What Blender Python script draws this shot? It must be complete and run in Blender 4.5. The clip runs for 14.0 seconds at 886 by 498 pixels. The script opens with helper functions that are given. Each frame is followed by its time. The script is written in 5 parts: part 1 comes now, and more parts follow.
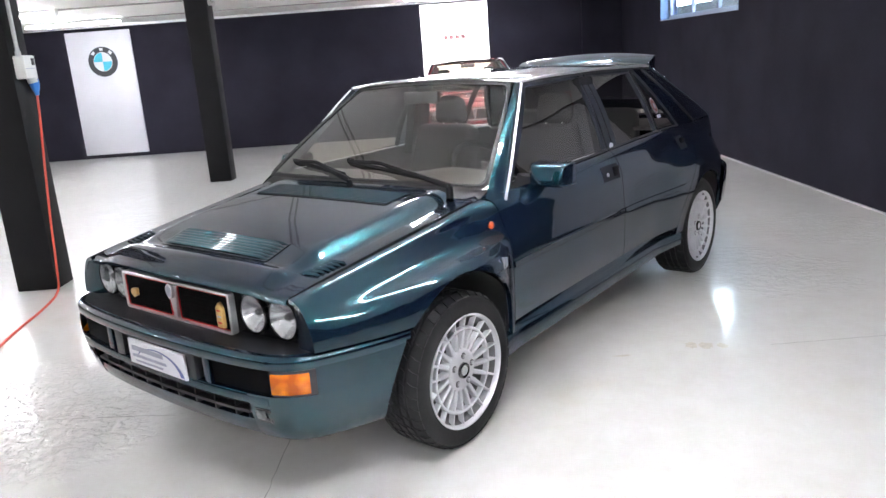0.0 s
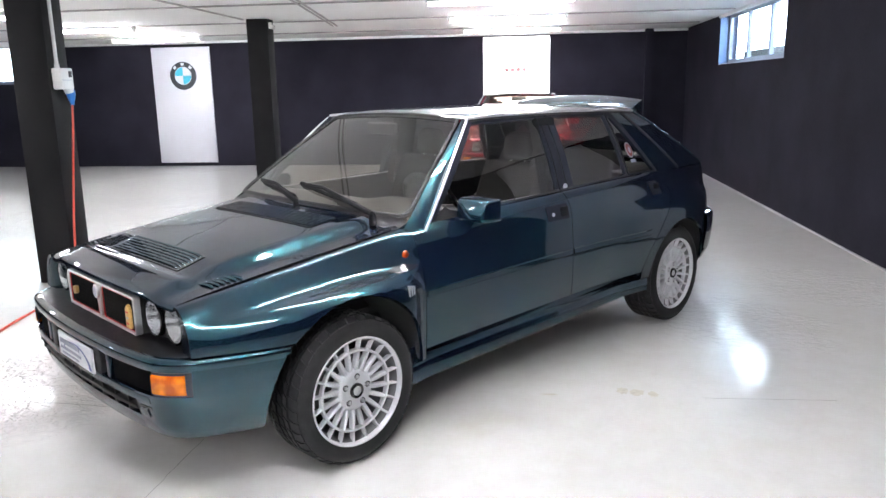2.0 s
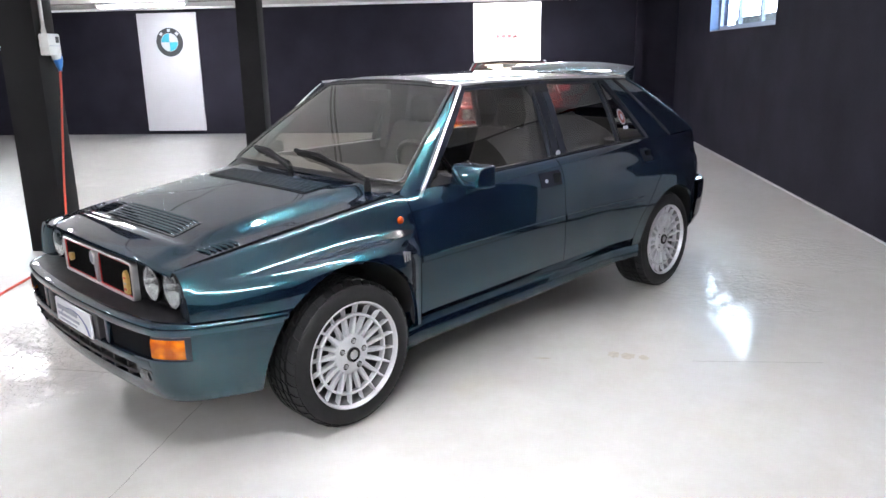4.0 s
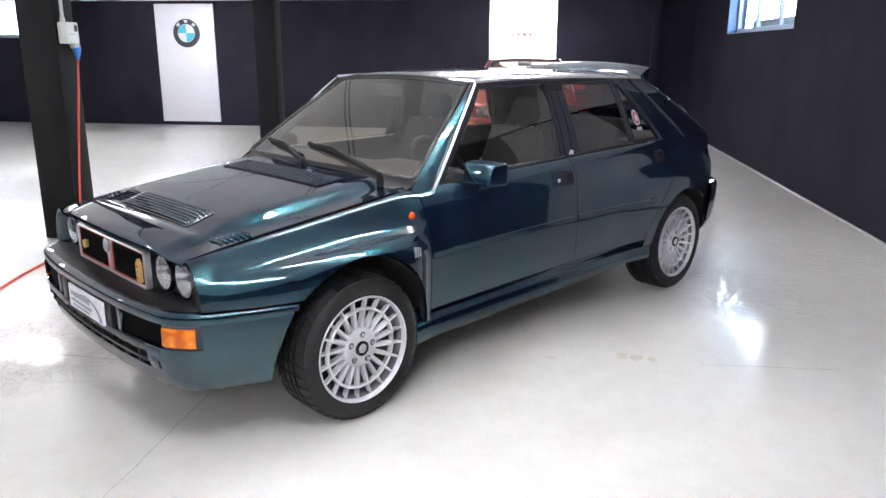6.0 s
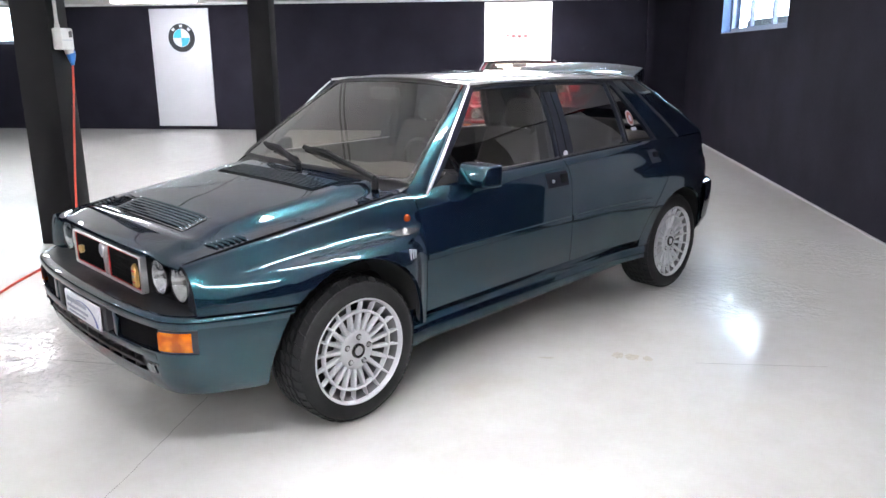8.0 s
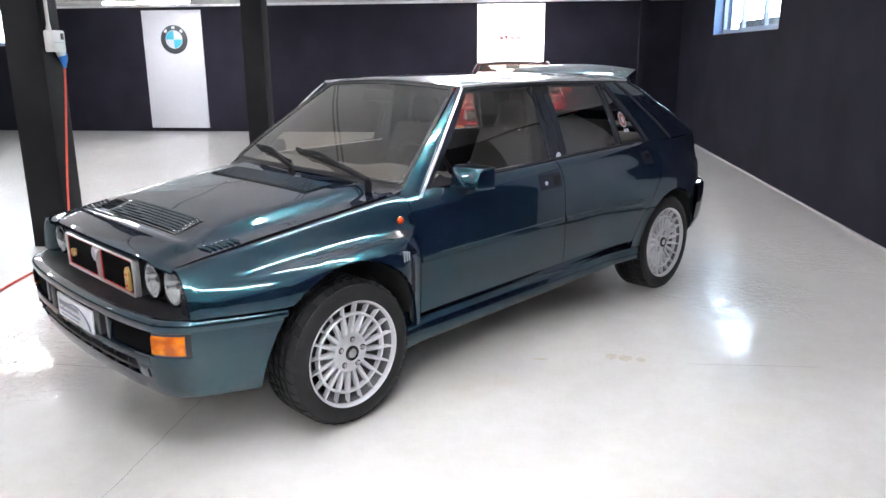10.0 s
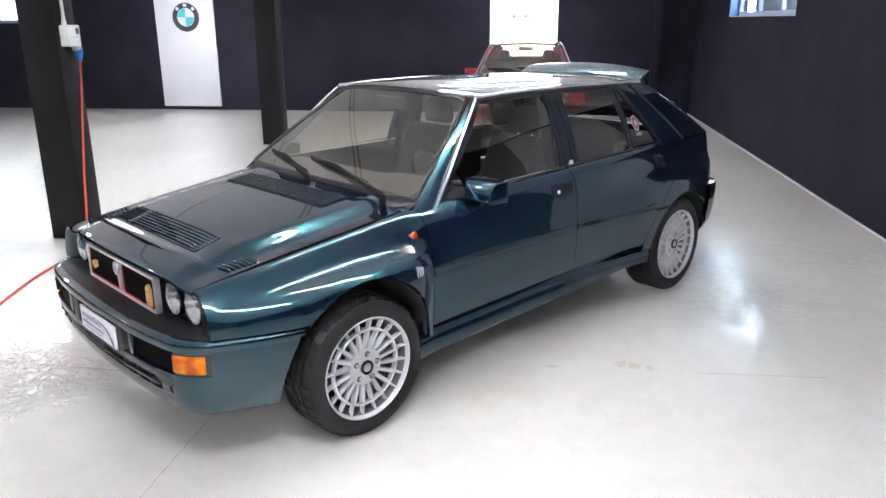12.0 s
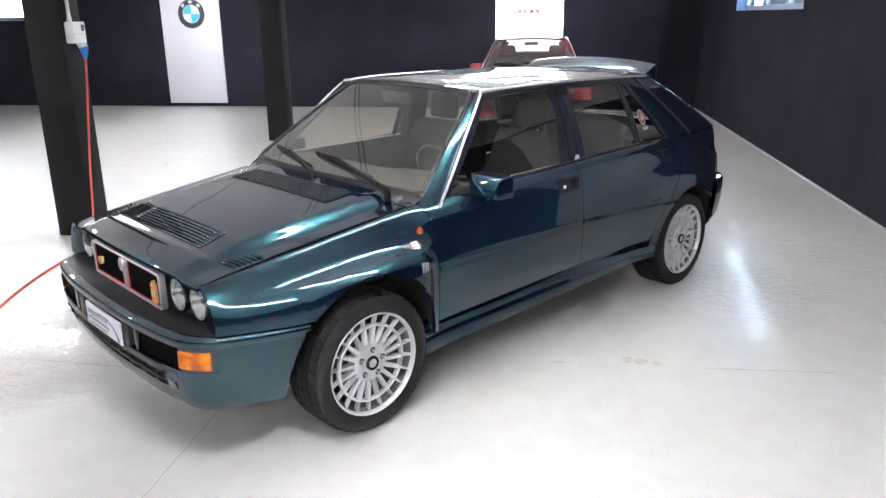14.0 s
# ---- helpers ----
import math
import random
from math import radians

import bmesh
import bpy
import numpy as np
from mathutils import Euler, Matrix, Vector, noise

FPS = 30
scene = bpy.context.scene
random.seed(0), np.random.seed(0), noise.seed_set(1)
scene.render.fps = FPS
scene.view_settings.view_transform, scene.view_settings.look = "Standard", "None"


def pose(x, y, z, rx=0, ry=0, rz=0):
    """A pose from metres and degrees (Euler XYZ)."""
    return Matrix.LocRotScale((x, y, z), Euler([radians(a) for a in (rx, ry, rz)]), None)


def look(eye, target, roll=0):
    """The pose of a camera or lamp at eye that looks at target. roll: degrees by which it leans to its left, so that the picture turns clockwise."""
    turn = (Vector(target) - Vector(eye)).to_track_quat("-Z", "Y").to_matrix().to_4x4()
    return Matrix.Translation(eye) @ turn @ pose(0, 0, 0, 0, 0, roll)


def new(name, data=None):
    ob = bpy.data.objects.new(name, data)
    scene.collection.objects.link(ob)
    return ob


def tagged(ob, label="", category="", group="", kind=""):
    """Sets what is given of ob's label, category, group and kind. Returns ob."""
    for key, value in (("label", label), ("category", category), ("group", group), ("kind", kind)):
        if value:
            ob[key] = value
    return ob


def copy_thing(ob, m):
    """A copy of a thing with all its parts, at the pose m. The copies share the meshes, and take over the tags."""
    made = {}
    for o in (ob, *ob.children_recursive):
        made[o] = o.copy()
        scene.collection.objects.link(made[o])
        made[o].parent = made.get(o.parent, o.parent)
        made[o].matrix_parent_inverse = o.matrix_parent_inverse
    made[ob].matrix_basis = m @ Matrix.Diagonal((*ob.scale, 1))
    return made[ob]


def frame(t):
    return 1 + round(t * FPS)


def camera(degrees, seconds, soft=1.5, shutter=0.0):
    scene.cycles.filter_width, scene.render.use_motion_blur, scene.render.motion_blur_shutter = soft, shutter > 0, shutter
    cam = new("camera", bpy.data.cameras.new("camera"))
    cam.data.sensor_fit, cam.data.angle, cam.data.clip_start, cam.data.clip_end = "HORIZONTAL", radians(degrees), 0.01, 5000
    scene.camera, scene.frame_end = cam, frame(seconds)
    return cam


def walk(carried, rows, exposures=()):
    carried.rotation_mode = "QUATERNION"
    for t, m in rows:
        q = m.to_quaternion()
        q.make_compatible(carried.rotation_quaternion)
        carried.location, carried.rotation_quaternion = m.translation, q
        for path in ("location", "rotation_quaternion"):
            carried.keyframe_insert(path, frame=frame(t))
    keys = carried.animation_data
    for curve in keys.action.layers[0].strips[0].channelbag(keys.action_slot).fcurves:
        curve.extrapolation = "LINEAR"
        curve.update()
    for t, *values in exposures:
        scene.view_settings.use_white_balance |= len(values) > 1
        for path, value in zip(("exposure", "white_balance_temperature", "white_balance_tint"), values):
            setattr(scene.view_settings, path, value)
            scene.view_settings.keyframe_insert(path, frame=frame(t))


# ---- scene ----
cam = camera(61.1, 14.0)
PATH = [
    (0, (0.64, -3.109, 1.436), (0.622, -1.173, 0.933), -4.2),
    (0.5, (0.905, -3.13, 1.417), (0.822, -1.195, 0.918), -2.4),
    (1, (1.15, -3.103, 1.429), (0.978, -1.177, 0.919), -1.0),
    (1.5, (1.346, -3.143, 1.428), (1.152, -1.214, 0.939), -0.9),
    (2, (1.335, -3.19, 1.441), (1.096, -1.251, 1.017), -1.1),
    (2.5, (1.305, -3.211, 1.438), (1.058, -1.286, 0.954), -1.0),
    (3, (1.306, -3.208, 1.433), (1.087, -1.284, 0.936), -2.0),
    (3.5, (1.316, -3.216, 1.434), (1.106, -1.291, 0.933), -1.5),
    (6, (1.314, -3.229, 1.435), (1.077, -1.31, 0.922), 0.2),
    (6.5, (1.317, -3.231, 1.436), (1.067, -1.312, 0.931), -0.0),
    (7, (1.321, -3.236, 1.436), (1.082, -1.315, 0.931), -0.1),
    (9.5, (1.328, -3.24, 1.438), (1.102, -1.32, 0.926), -0.5),
    (10, (1.328, -3.241, 1.442), (1.113, -1.318, 0.937), -0.4),
    (10.5, (1.321, -3.24, 1.579), (1.053, -1.329, 1.054), -1.2),
    (11, (1.323, -3.238, 1.642), (1.106, -1.339, 1.052), -0.0),
    (11.5, (1.32, -3.237, 1.642), (1.084, -1.337, 1.067), -0.2),
    (12, (1.318, -3.24, 1.639), (1.077, -1.342, 1.057), -0.3),
    (12.5, (1.321, -3.238, 1.639), (1.064, -1.341, 1.061), -0.7),
    (13, (1.321, -3.236, 1.637), (1.068, -1.341, 1.048), -0.6),
    (13.5, (1.322, -3.233, 1.634), (1.07, -1.339, 1.042), -0.7),
    (14, (1.32, -3.23, 1.633), (1.063, -1.337, 1.041), -0.6),
]
walk(cam, [(t, look(eye, target, roll)) for t, eye, target, roll in PATH])
scene.view_settings.exposure = 0.0

# ---- light: an overcast sky behind the basement windows, fluorescent tubes under the ceiling ----
world = bpy.data.worlds.new("sky")
world.use_nodes = True
scene.world = world
wt = world.node_tree
sky = wt.nodes.new("ShaderNodeTexSky")
sky.sky_type = "NISHITA"
sky.sun_disc = False
sky.sun_elevation = radians(35)
sky.sun_rotation = radians(200)
wt.links.new(sky.outputs[0], wt.nodes["Background"].inputs[0])
wt.nodes["Background"].inputs[1].default_value = 0.12
TUBE_POWER = 184.0


# ---- materials ----
def shader(name):
    m = bpy.data.materials.new(name)
    m.use_nodes = True
    return m, m.node_tree.nodes, m.node_tree.links, m.node_tree.nodes["Principled BSDF"]


def plain(name, col, rough=0.5, metal=0.0, coat=0.0, emit=0.0, spec=0.5, vary=0.12, scale=14.0, bump=0.0, bscale=60.0):
    """A principled surface with two scales of slight variation in tone and gloss."""
    m, n, l, p = shader(name)
    p.inputs["Metallic"].default_value = metal
    p.inputs["Coat Weight"].default_value = coat
    p.inputs["Coat Roughness"].default_value = 0.04
    p.inputs["Specular IOR Level"].default_value = spec
    tc = n.new("ShaderNodeTexCoord")
    a = n.new("ShaderNodeTexNoise")
    a.inputs["Scale"].default_value = scale
    a.inputs["Detail"].default_value = 6
    l.new(tc.outputs["Object"], a.inputs["Vector"])
    r = n.new("ShaderNodeValToRGB")
    r.color_ramp.elements[0].position, r.color_ramp.elements[1].position = 0.3, 0.7
    r.color_ramp.elements[0].color = (*[c * (1 - vary) for c in col], 1)
    r.color_ramp.elements[1].color = (*[min(1, c * (1 + vary)) for c in col], 1)
    l.new(a.outputs["Fac"], r.inputs[0])
    l.new(r.outputs[0], p.inputs["Base Color"])
    g = n.new("ShaderNodeMapRange")
    g.inputs["To Min"].default_value = max(0.0, rough - 0.06)
    g.inputs["To Max"].default_value = min(1.0, rough + 0.06)
    b = n.new("ShaderNodeTexNoise")
    b.inputs["Scale"].default_value = bscale
    b.inputs["Detail"].default_value = 4
    l.new(tc.outputs["Object"], b.inputs["Vector"])
    l.new(b.outputs["Fac"], g.inputs["Value"])
    l.new(g.outputs[0], p.inputs["Roughness"])
    if bump:
        u = n.new("ShaderNodeBump")
        u.inputs["Strength"].default_value = bump
        u.inputs["Distance"].default_value = 0.004
        l.new(b.outputs["Fac"], u.inputs["Height"])
        l.new(u.outputs[0], p.inputs["Normal"])
    if emit:
        l.new(r.outputs[0], p.inputs["Emission Color"])
        p.inputs["Emission Strength"].default_value = emit
    return m


def car_paint(name, deep, flake, share=0.55):
    """Dark pigment with metal flakes in it, under a clear coat; share: how much of it is flake."""
    m, n, l, p = shader(name)
    tc = n.new("ShaderNodeTexCoord")
    o = n.new("ShaderNodeTexNoise")
    o.inputs["Scale"].default_value = 22
    l.new(tc.outputs["Object"], o.inputs["Vector"])
    u = n.new("ShaderNodeBump")
    u.inputs["Strength"].default_value = 0.03
    u.inputs["Distance"].default_value = 0.002
    l.new(o.outputs["Fac"], u.inputs["Height"])
    metal = n.new("ShaderNodeBsdfPrincipled")
    metal.inputs["Metallic"].default_value = 1.0
    metal.inputs["Roughness"].default_value = 0.25
    metal.inputs["Specular Tint"].default_value = (*[min(1.0, 3 * c) for c in flake], 1)
    # the flakes sparkle a little
    v = n.new("ShaderNodeTexVoronoi")
    v.inputs["Scale"].default_value = 1400
    l.new(tc.outputs["Object"], v.inputs["Vector"])
    mix = n.new("ShaderNodeMix")
    mix.data_type = "RGBA"
    mix.inputs["A"].default_value = (*[c * 0.85 for c in flake], 1)
    mix.inputs["B"].default_value = (*[c * 1.15 for c in flake], 1)
    l.new(v.outputs["Distance"], mix.inputs["Factor"])
    l.new(mix.outputs["Result"], metal.inputs["Base Color"])
    p.inputs["Base Color"].default_value = (*deep, 1)
    p.inputs["Roughness"].default_value = 0.4
    p.inputs["Specular IOR Level"].default_value = 0.1
    for b in (p, metal):
        b.inputs["Coat Weight"].default_value = 1.0
        b.inputs["Coat Roughness"].default_value = 0.025
        b.inputs["Coat IOR"].default_value = 1.54
        l.new(u.outputs[0], b.inputs["Coat Normal"])
    x = n.new("ShaderNodeMixShader")
    x.inputs[0].default_value = share
    l.new(p.outputs[0], x.inputs[1])
    l.new(metal.outputs[0], x.inputs[2])
    l.new(x.outputs[0], n["Material Output"].inputs[0])
    return m


def window_glass(name, tint, gloss=1.0, least=0.065):
    """Thin tinted pane: clear through, mirror-like by Fresnel."""
    m, n, l, p = shader(name)
    n.remove(p)
    t = n.new("ShaderNodeBsdfTransparent")
    t.inputs[0].default_value = (*tint, 1)
    g = n.new("ShaderNodeBsdfGlossy")
    g.inputs["Roughness"].default_value = 0.02
    g.inputs["Color"].default_value = (gloss, gloss, gloss, 1)
    lw = n.new("ShaderNodeLayerWeight")
    lw.inputs[0].default_value = 0.5
    pw = n.new("ShaderNodeMath")
    pw.operation = "POWER"
    pw.inputs[1].default_value = 4.5
    l.new(lw.outputs["Facing"], pw.inputs[0])
    f = n.new("ShaderNodeMath")
    f.operation = "MULTIPLY_ADD"
    f.inputs[1].default_value = 0.90
    f.inputs[2].default_value = least
    l.new(pw.outputs[0], f.inputs[0])
    x = n.new("ShaderNodeMixShader")
    l.new(f.outputs[0], x.inputs[0])
    l.new(t.outputs[0], x.inputs[1])
    l.new(g.outputs[0], x.inputs[2])
    l.new(x.outputs[0], n["Material Output"].inputs[0])
    return m


PATCHES = ((2.58, 1.42, 0.50, 0.75), (-1.25, -0.05, 0.58, 0.95), (3.35, 2.3, 0.5, 0.5), (-3.3, 4.3, 1.8, 0.6), (-3.8, 8.2, 2.0, 0.6))


def resin_floor():
    """Pale grey resin floor, glossy, trowelled, scuffed and stained."""
    m, n, l, p = shader("resin_floor")
    tc = n.new("ShaderNodeTexCoord")

    def tex(scale, detail, rough=0.6, dist=0.0):
        t = n.new("ShaderNodeTexNoise")
        t.inputs["Scale"].default_value = scale
        t.inputs["Detail"].default_value = detail
        t.inputs["Roughness"].default_value = rough
        t.inputs["Distortion"].default_value = dist
        l.new(tc.outputs["Object"], t.inputs["Vector"])
        return t

    def ramp(src, stops):
        r = n.new("ShaderNodeValToRGB")
        e = r.color_ramp.elements
        e[0].position, e[0].color = stops[0][0], (*stops[0][1], 1)
        e[1].position, e[1].color = stops[-1][0], (*stops[-1][1], 1)
        for pos, c in stops[1:-1]:
            q = e.new(pos)
            q.color = (*c, 1)
        l.new(src, r.inputs[0])
        return r

    big = tex(0.55, 5, 0.6, 0.6)
    small = tex(7.0, 8, 0.7)
    base = ramp(big.outputs["Fac"], [(0.3, (0.67, 0.662, 0.63)), (0.55, (0.73, 0.724, 0.70)), (0.75, (0.77, 0.766, 0.75))])
    fine = ramp(small.outputs["Fac"], [(0.3, (0.93, 0.92, 0.90)), (0.62, (1, 1, 1))])
    mul = n.new("ShaderNodeMix")
    mul.data_type, mul.blend_type = "RGBA", "MULTIPLY"
    mul.inputs["Factor"].default_value = 1.0
    l.new(base.outputs[0], mul.inputs["A"])
    l.new(fine.outputs[0], mul.inputs["B"])
    # scattered ochre stains
    st = tex(1.3, 3, 0.5, 0.3)
    sr = ramp(st.outputs["Fac"], [(0.63, (0, 0, 0)), (0.78, (0.30, 0.30, 0.30))])
    mx = n.new("ShaderNodeMix")
    mx.data_type = "RGBA"
    mx.inputs["B"].default_value = (0.60, 0.54, 0.41, 1)
    l.new(sr.outputs[0], mx.inputs["Factor"])
    l.new(mul.outputs["Result"], mx.inputs["A"])
    l.new(mx.outputs["Result"], p.inputs["Base Color"])
    # scuffed gloss
    sc = tex(6.0, 8, 0.7, 0.5)
    rr = n.new("ShaderNodeMapRange")
    rr.inputs["From Min"].default_value, rr.inputs["From Max"].default_value = 0.32, 0.72
    rr.inputs["To Min"].default_value, rr.inputs["To Max"].default_value = 0.04, 0.11
    l.new(sc.outputs["Fac"], rr.inputs["Value"])
    l.new(rr.outputs[0], p.inputs["Coat Roughness"])
    p.inputs["Coat Weight"].default_value = 0.95
    p.inputs["Coat IOR"].default_value = 1.45
    p.inputs["Roughness"].default_value = 0.30
    p.inputs["Specular IOR Level"].default_value = 0.36
    w = tex(5.0, 5, 0.6, 0.3)
    u = n.new("ShaderNodeBump")
    u.inputs["Strength"].default_value = 0.17
    u.inputs["Distance"].default_value = 0.006
    l.new(w.outputs["Fac"], u.inputs["Height"])
    # trowel ripples, in patches
    flakes = tex(21.0, 4, 0.6, 0.6)
    rip = n.new("ShaderNodeMapRange")
    rip.interpolation_type = "SMOOTHSTEP"
    rip.inputs["From Min"].default_value, rip.inputs["From Max"].default_value = 0.42, 0.60
    l.new(flakes.outputs["Fac"], rip.inputs["Value"])
    # where the trowel left them: some ragged round patches
    warp = tex(1.6, 4, 0.6)
    last = None
    for px, py, pr, much in PATCHES:
        d = n.new("ShaderNodeVectorMath")
        d.operation = "DISTANCE"
        d.inputs[1].default_value = (px, py, 0)
        l.new(tc.outputs["Object"], d.inputs[0])
        w2 = n.new("ShaderNodeMath")
        w2.operation = "MULTIPLY_ADD"
        w2.inputs[1].default_value = pr * 1.6
        l.new(warp.outputs["Fac"], w2.inputs[0])
        l.new(d.outputs["Value"], w2.inputs[2])
        k = n.new("ShaderNodeMapRange")
        k.interpolation_type = "SMOOTHSTEP"
        k.inputs["From Min"].default_value, k.inputs["From Max"].default_value = pr * 1.4, pr * 2.1
        k.inputs["To Min"].default_value, k.inputs["To Max"].default_value = much, 0.04
        l.new(w2.outputs[0], k.inputs["Value"])
        if last is not None:
            q = n.new("ShaderNodeMath")
            q.operation = "MAXIMUM"
            l.new(last, q.inputs[0])
            l.new(k.outputs[0], q.inputs[1])
            last = q.outputs[0]
        else:
            last = k.outputs[0]
    u2 = n.new("ShaderNodeBump")
    u2.inputs["Distance"].default_value = 0.0045
    l.new(last, u2.inputs["Strength"])
    l.new(rip.outputs[0], u2.inputs["Height"])
    l.new(u.outputs[0], u2.inputs["Normal"])
    l.new(u2.outputs[0], p.inputs["Normal"])
    l.new(u2.outputs[0], p.inputs["Coat Normal"])
    return m


GREEN = car_paint("green_metallic_paint", (0.0040, 0.0090, 0.027), (0.0008, 0.062, 0.071), 0.50)
RED = car_paint("red_paint", (0.19, 0.006, 0.012), (0.25, 0.008, 0.014), 0.1)
FLOOR = resin_floor()
BLACK_WALL = plain("black_wall_paint", (0.0135, 0.0128, 0.0188), 0.75, spec=0.03, vary=0.25, scale=1.5, bump=0.25, bscale=35)
BLACK_POST = plain("black_pillar_paint", (0.0044, 0.0042, 0.0048), 0.6, spec=0.12, vary=0.2, scale=5, bump=0.2, bscale=40)
CEILING = plain("white_ceiling_paint", (0.80, 0.80, 0.79), 0.75, vary=0.04, scale=0.9, bump=0.15, bscale=25)
SIGN_WHITE = plain("white_sign_panel", (0.47, 0.475, 0.51), 0.45, vary=0.03, scale=2)
SIGN_LIT = plain("lit_sign_panel", (1.0, 1.0, 1.0), 0.5, vary=0.02, scale=2, emit=3.0)
PIPE = plain("grey_conduit", (0.36, 0.35, 0.34), 0.5, vary=0.08)
PVC = plain("grey_white_plastic", (0.62, 0.62, 0.60), 0.45, vary=0.06)
BLUE_PVC = plain("blue_plastic", (0.02, 0.16, 0.50), 0.4, vary=0.1)
CABLE = plain("orange_red_cable", (0.62, 0.07, 0.035), 0.5, vary=0.08)
TUBE = plain("lit_tube", (0.965, 0.95, 1.0), 0.5, vary=0.0, emit=TUBE_POWER)
BATTEN = plain("white_enamel", (0.78, 0.78, 0.77), 0.4, vary=0.04)
ALU_BLUE = plain("blue_grey_window_frame", (0.045, 0.075, 0.15), 0.35, metal=0.2, vary=0.1)
MULLION = plain("dark_window_bar", (0.16, 0.17, 0.22), 0.45, vary=0.1)
ALU = plain("grey_window_frame", (0.26, 0.30, 0.38), 0.4, vary=0.08)
TRIM_BLACK = plain("black_plastic_trim", (0.014, 0.014, 0.016), 0.42, vary=0.2, scale=30, bump=0.05)
FRAME = plain("dark_frame_paint", (0.006, 0.008, 0.014), 0.38, spec=0.22, vary=0.1)
GLOSS_BLACK = plain("gloss_black", (0.006, 0.006, 0.007), 0.16, coat=0.6, vary=0.1)
UNDER = plain("underbody_black", (0.008, 0.008, 0.008), 0.85, vary=0.2)
RUBBER = plain("tyre_rubber", (0.010, 0.010, 0.011), 0.62, spec=0.3, vary=0.2, scale=25, bump=0.15, bscale=90)
STALK = plain("matt_black_plastic", (0.008, 0.008, 0.009), 0.7, spec=0.15, vary=0.1)
GREY_LENS = plain("grey_lens", (0.04, 0.042, 0.046), 0.25, coat=0.5, vary=0.15, scale=60)
NOSE_BLACK = plain("satin_black_nose", (0.005, 0.005, 0.006), 0.36, spec=0.14, vary=0.1)
FOG_LENS = plain("fog_lamp_glass", (0.20, 0.21, 0.22), 0.2, metal=0.3, coat=0.6, vary=0.5, scale=70)
SEAL = plain("black_rubber_seal", (0.012, 0.012, 0.013), 0.5, vary=0.1)
SILVER = plain("silver_wheel_paint", (0.70, 0.71, 0.74), 0.34, metal=0.4, vary=0.05, coat=0.4)
# rim silver with the shade inside the wheel put into its colour
BARREL_SHADE = plain("shaded_rim_barrel", (0.17, 0.17, 0.18), 0.5, metal=0.3, vary=0.15)
SILVER_DARK = plain("dark_brake_metal", (0.10, 0.10, 0.10), 0.45, metal=0.7, vary=0.2)
CHROME = plain("polished_metal", (0.75, 0.76, 0.78), 0.14, metal=1.0, vary=0.03)
BRIGHT = plain("brushed_bright_trim", (0.62, 0.63, 0.65), 0.3, metal=0.9, vary=0.06)
LAMP_BOWL = plain("lamp_reflector", (0.95, 0.95, 0.95), 0.16, metal=0.75, vary=0.15, scale=60, bump=0.35, bscale=55)
STICKER_RED = plain("faded_red_sticker", (0.20, 0.05, 0.04), 0.5, vary=0.2, scale=120)
LINE_RED = plain("red_line", (0.50, 0.015, 0.015), 0.4, vary=0.05)
YELLOW = plain("yellow_badge", (0.56, 0.36, 0.12), 0.4, vary=0.12, scale=60)
PLATE = plain("white_plate", (0.75, 0.76, 0.80), 0.4, vary=0.03)
PLATE_BLUE = plain("blue_print", (0.10, 0.13, 0.32), 0.45, vary=0.1)
GREY_PRINT = plain("grey_print", (0.34, 0.36, 0.44), 0.5, vary=0.1)
MESH_BLACK = plain("black_grille_mesh", (0.0035, 0.0035, 0.0035), 0.8, spec=0.04, vary=0.3, scale=200, bump=0.3, bscale=300)
SEAT = plain("grey_brown_seat_fabric", (0.017, 0.0165, 0.0165), 0.9, vary=0.1, scale=12)
DASH = plain("dark_grey_dashboard", (0.036, 0.034, 0.032), 0.6, vary=0.1, scale=12)
HEADLINE = plain("grey_headlining", (0.09, 0.088, 0.085), 0.9, vary=0.1)
GLASS_FRONT = window_glass("windscreen_glass", (0.90, 0.865, 0.78), 1.0, 0.18)
GLASS_SIDE = window_glass("side_window_glass", (0.87, 0.84, 0.78), 1.0, 0.085)
LENS = window_glass("pressed_lens_glass", (0.90, 0.92, 0.94), 1.0)
GLASS_CLEAR = window_glass("clear_lens_glass", (0.93, 0.95, 0.96), 1.0)
SIGN_BLUE = plain("sky_blue_print", (0.03, 0.34, 0.46), 0.4, vary=0.03)
SIGN_BLACK = plain("black_print", (0.012, 0.014, 0.018), 0.4, vary=0.1)
SIGN_RED = plain("faded_red_print", (0.62, 0.30, 0.32), 0.5, vary=0.1)
SIGN_GREY = plain("silver_grey_print", (0.33, 0.33, 0.36), 0.5, vary=0.05)
CONCRETE = plain("pale_concrete", (0.45, 0.45, 0.44), 0.8, vary=0.15, scale=3, bump=0.3)
JOINT = plain("dark_floor_joint", (0.30, 0.29, 0.27), 0.7, vary=0.2, scale=20)
STAIN = plain("ochre_floor_stain", (0.66, 0.625, 0.545), 0.25, vary=0.1, scale=40)
SKY_DIM = plain("shaded_yard_distance", (0.78, 0.88, 1.0), 0.9, vary=0.10, scale=0.8, emit=7.0)
SKY_CARD = plain("bright_overcast_distance", (0.54, 0.71, 1.0), 0.9, vary=0.28, scale=1.5, emit=60.0)


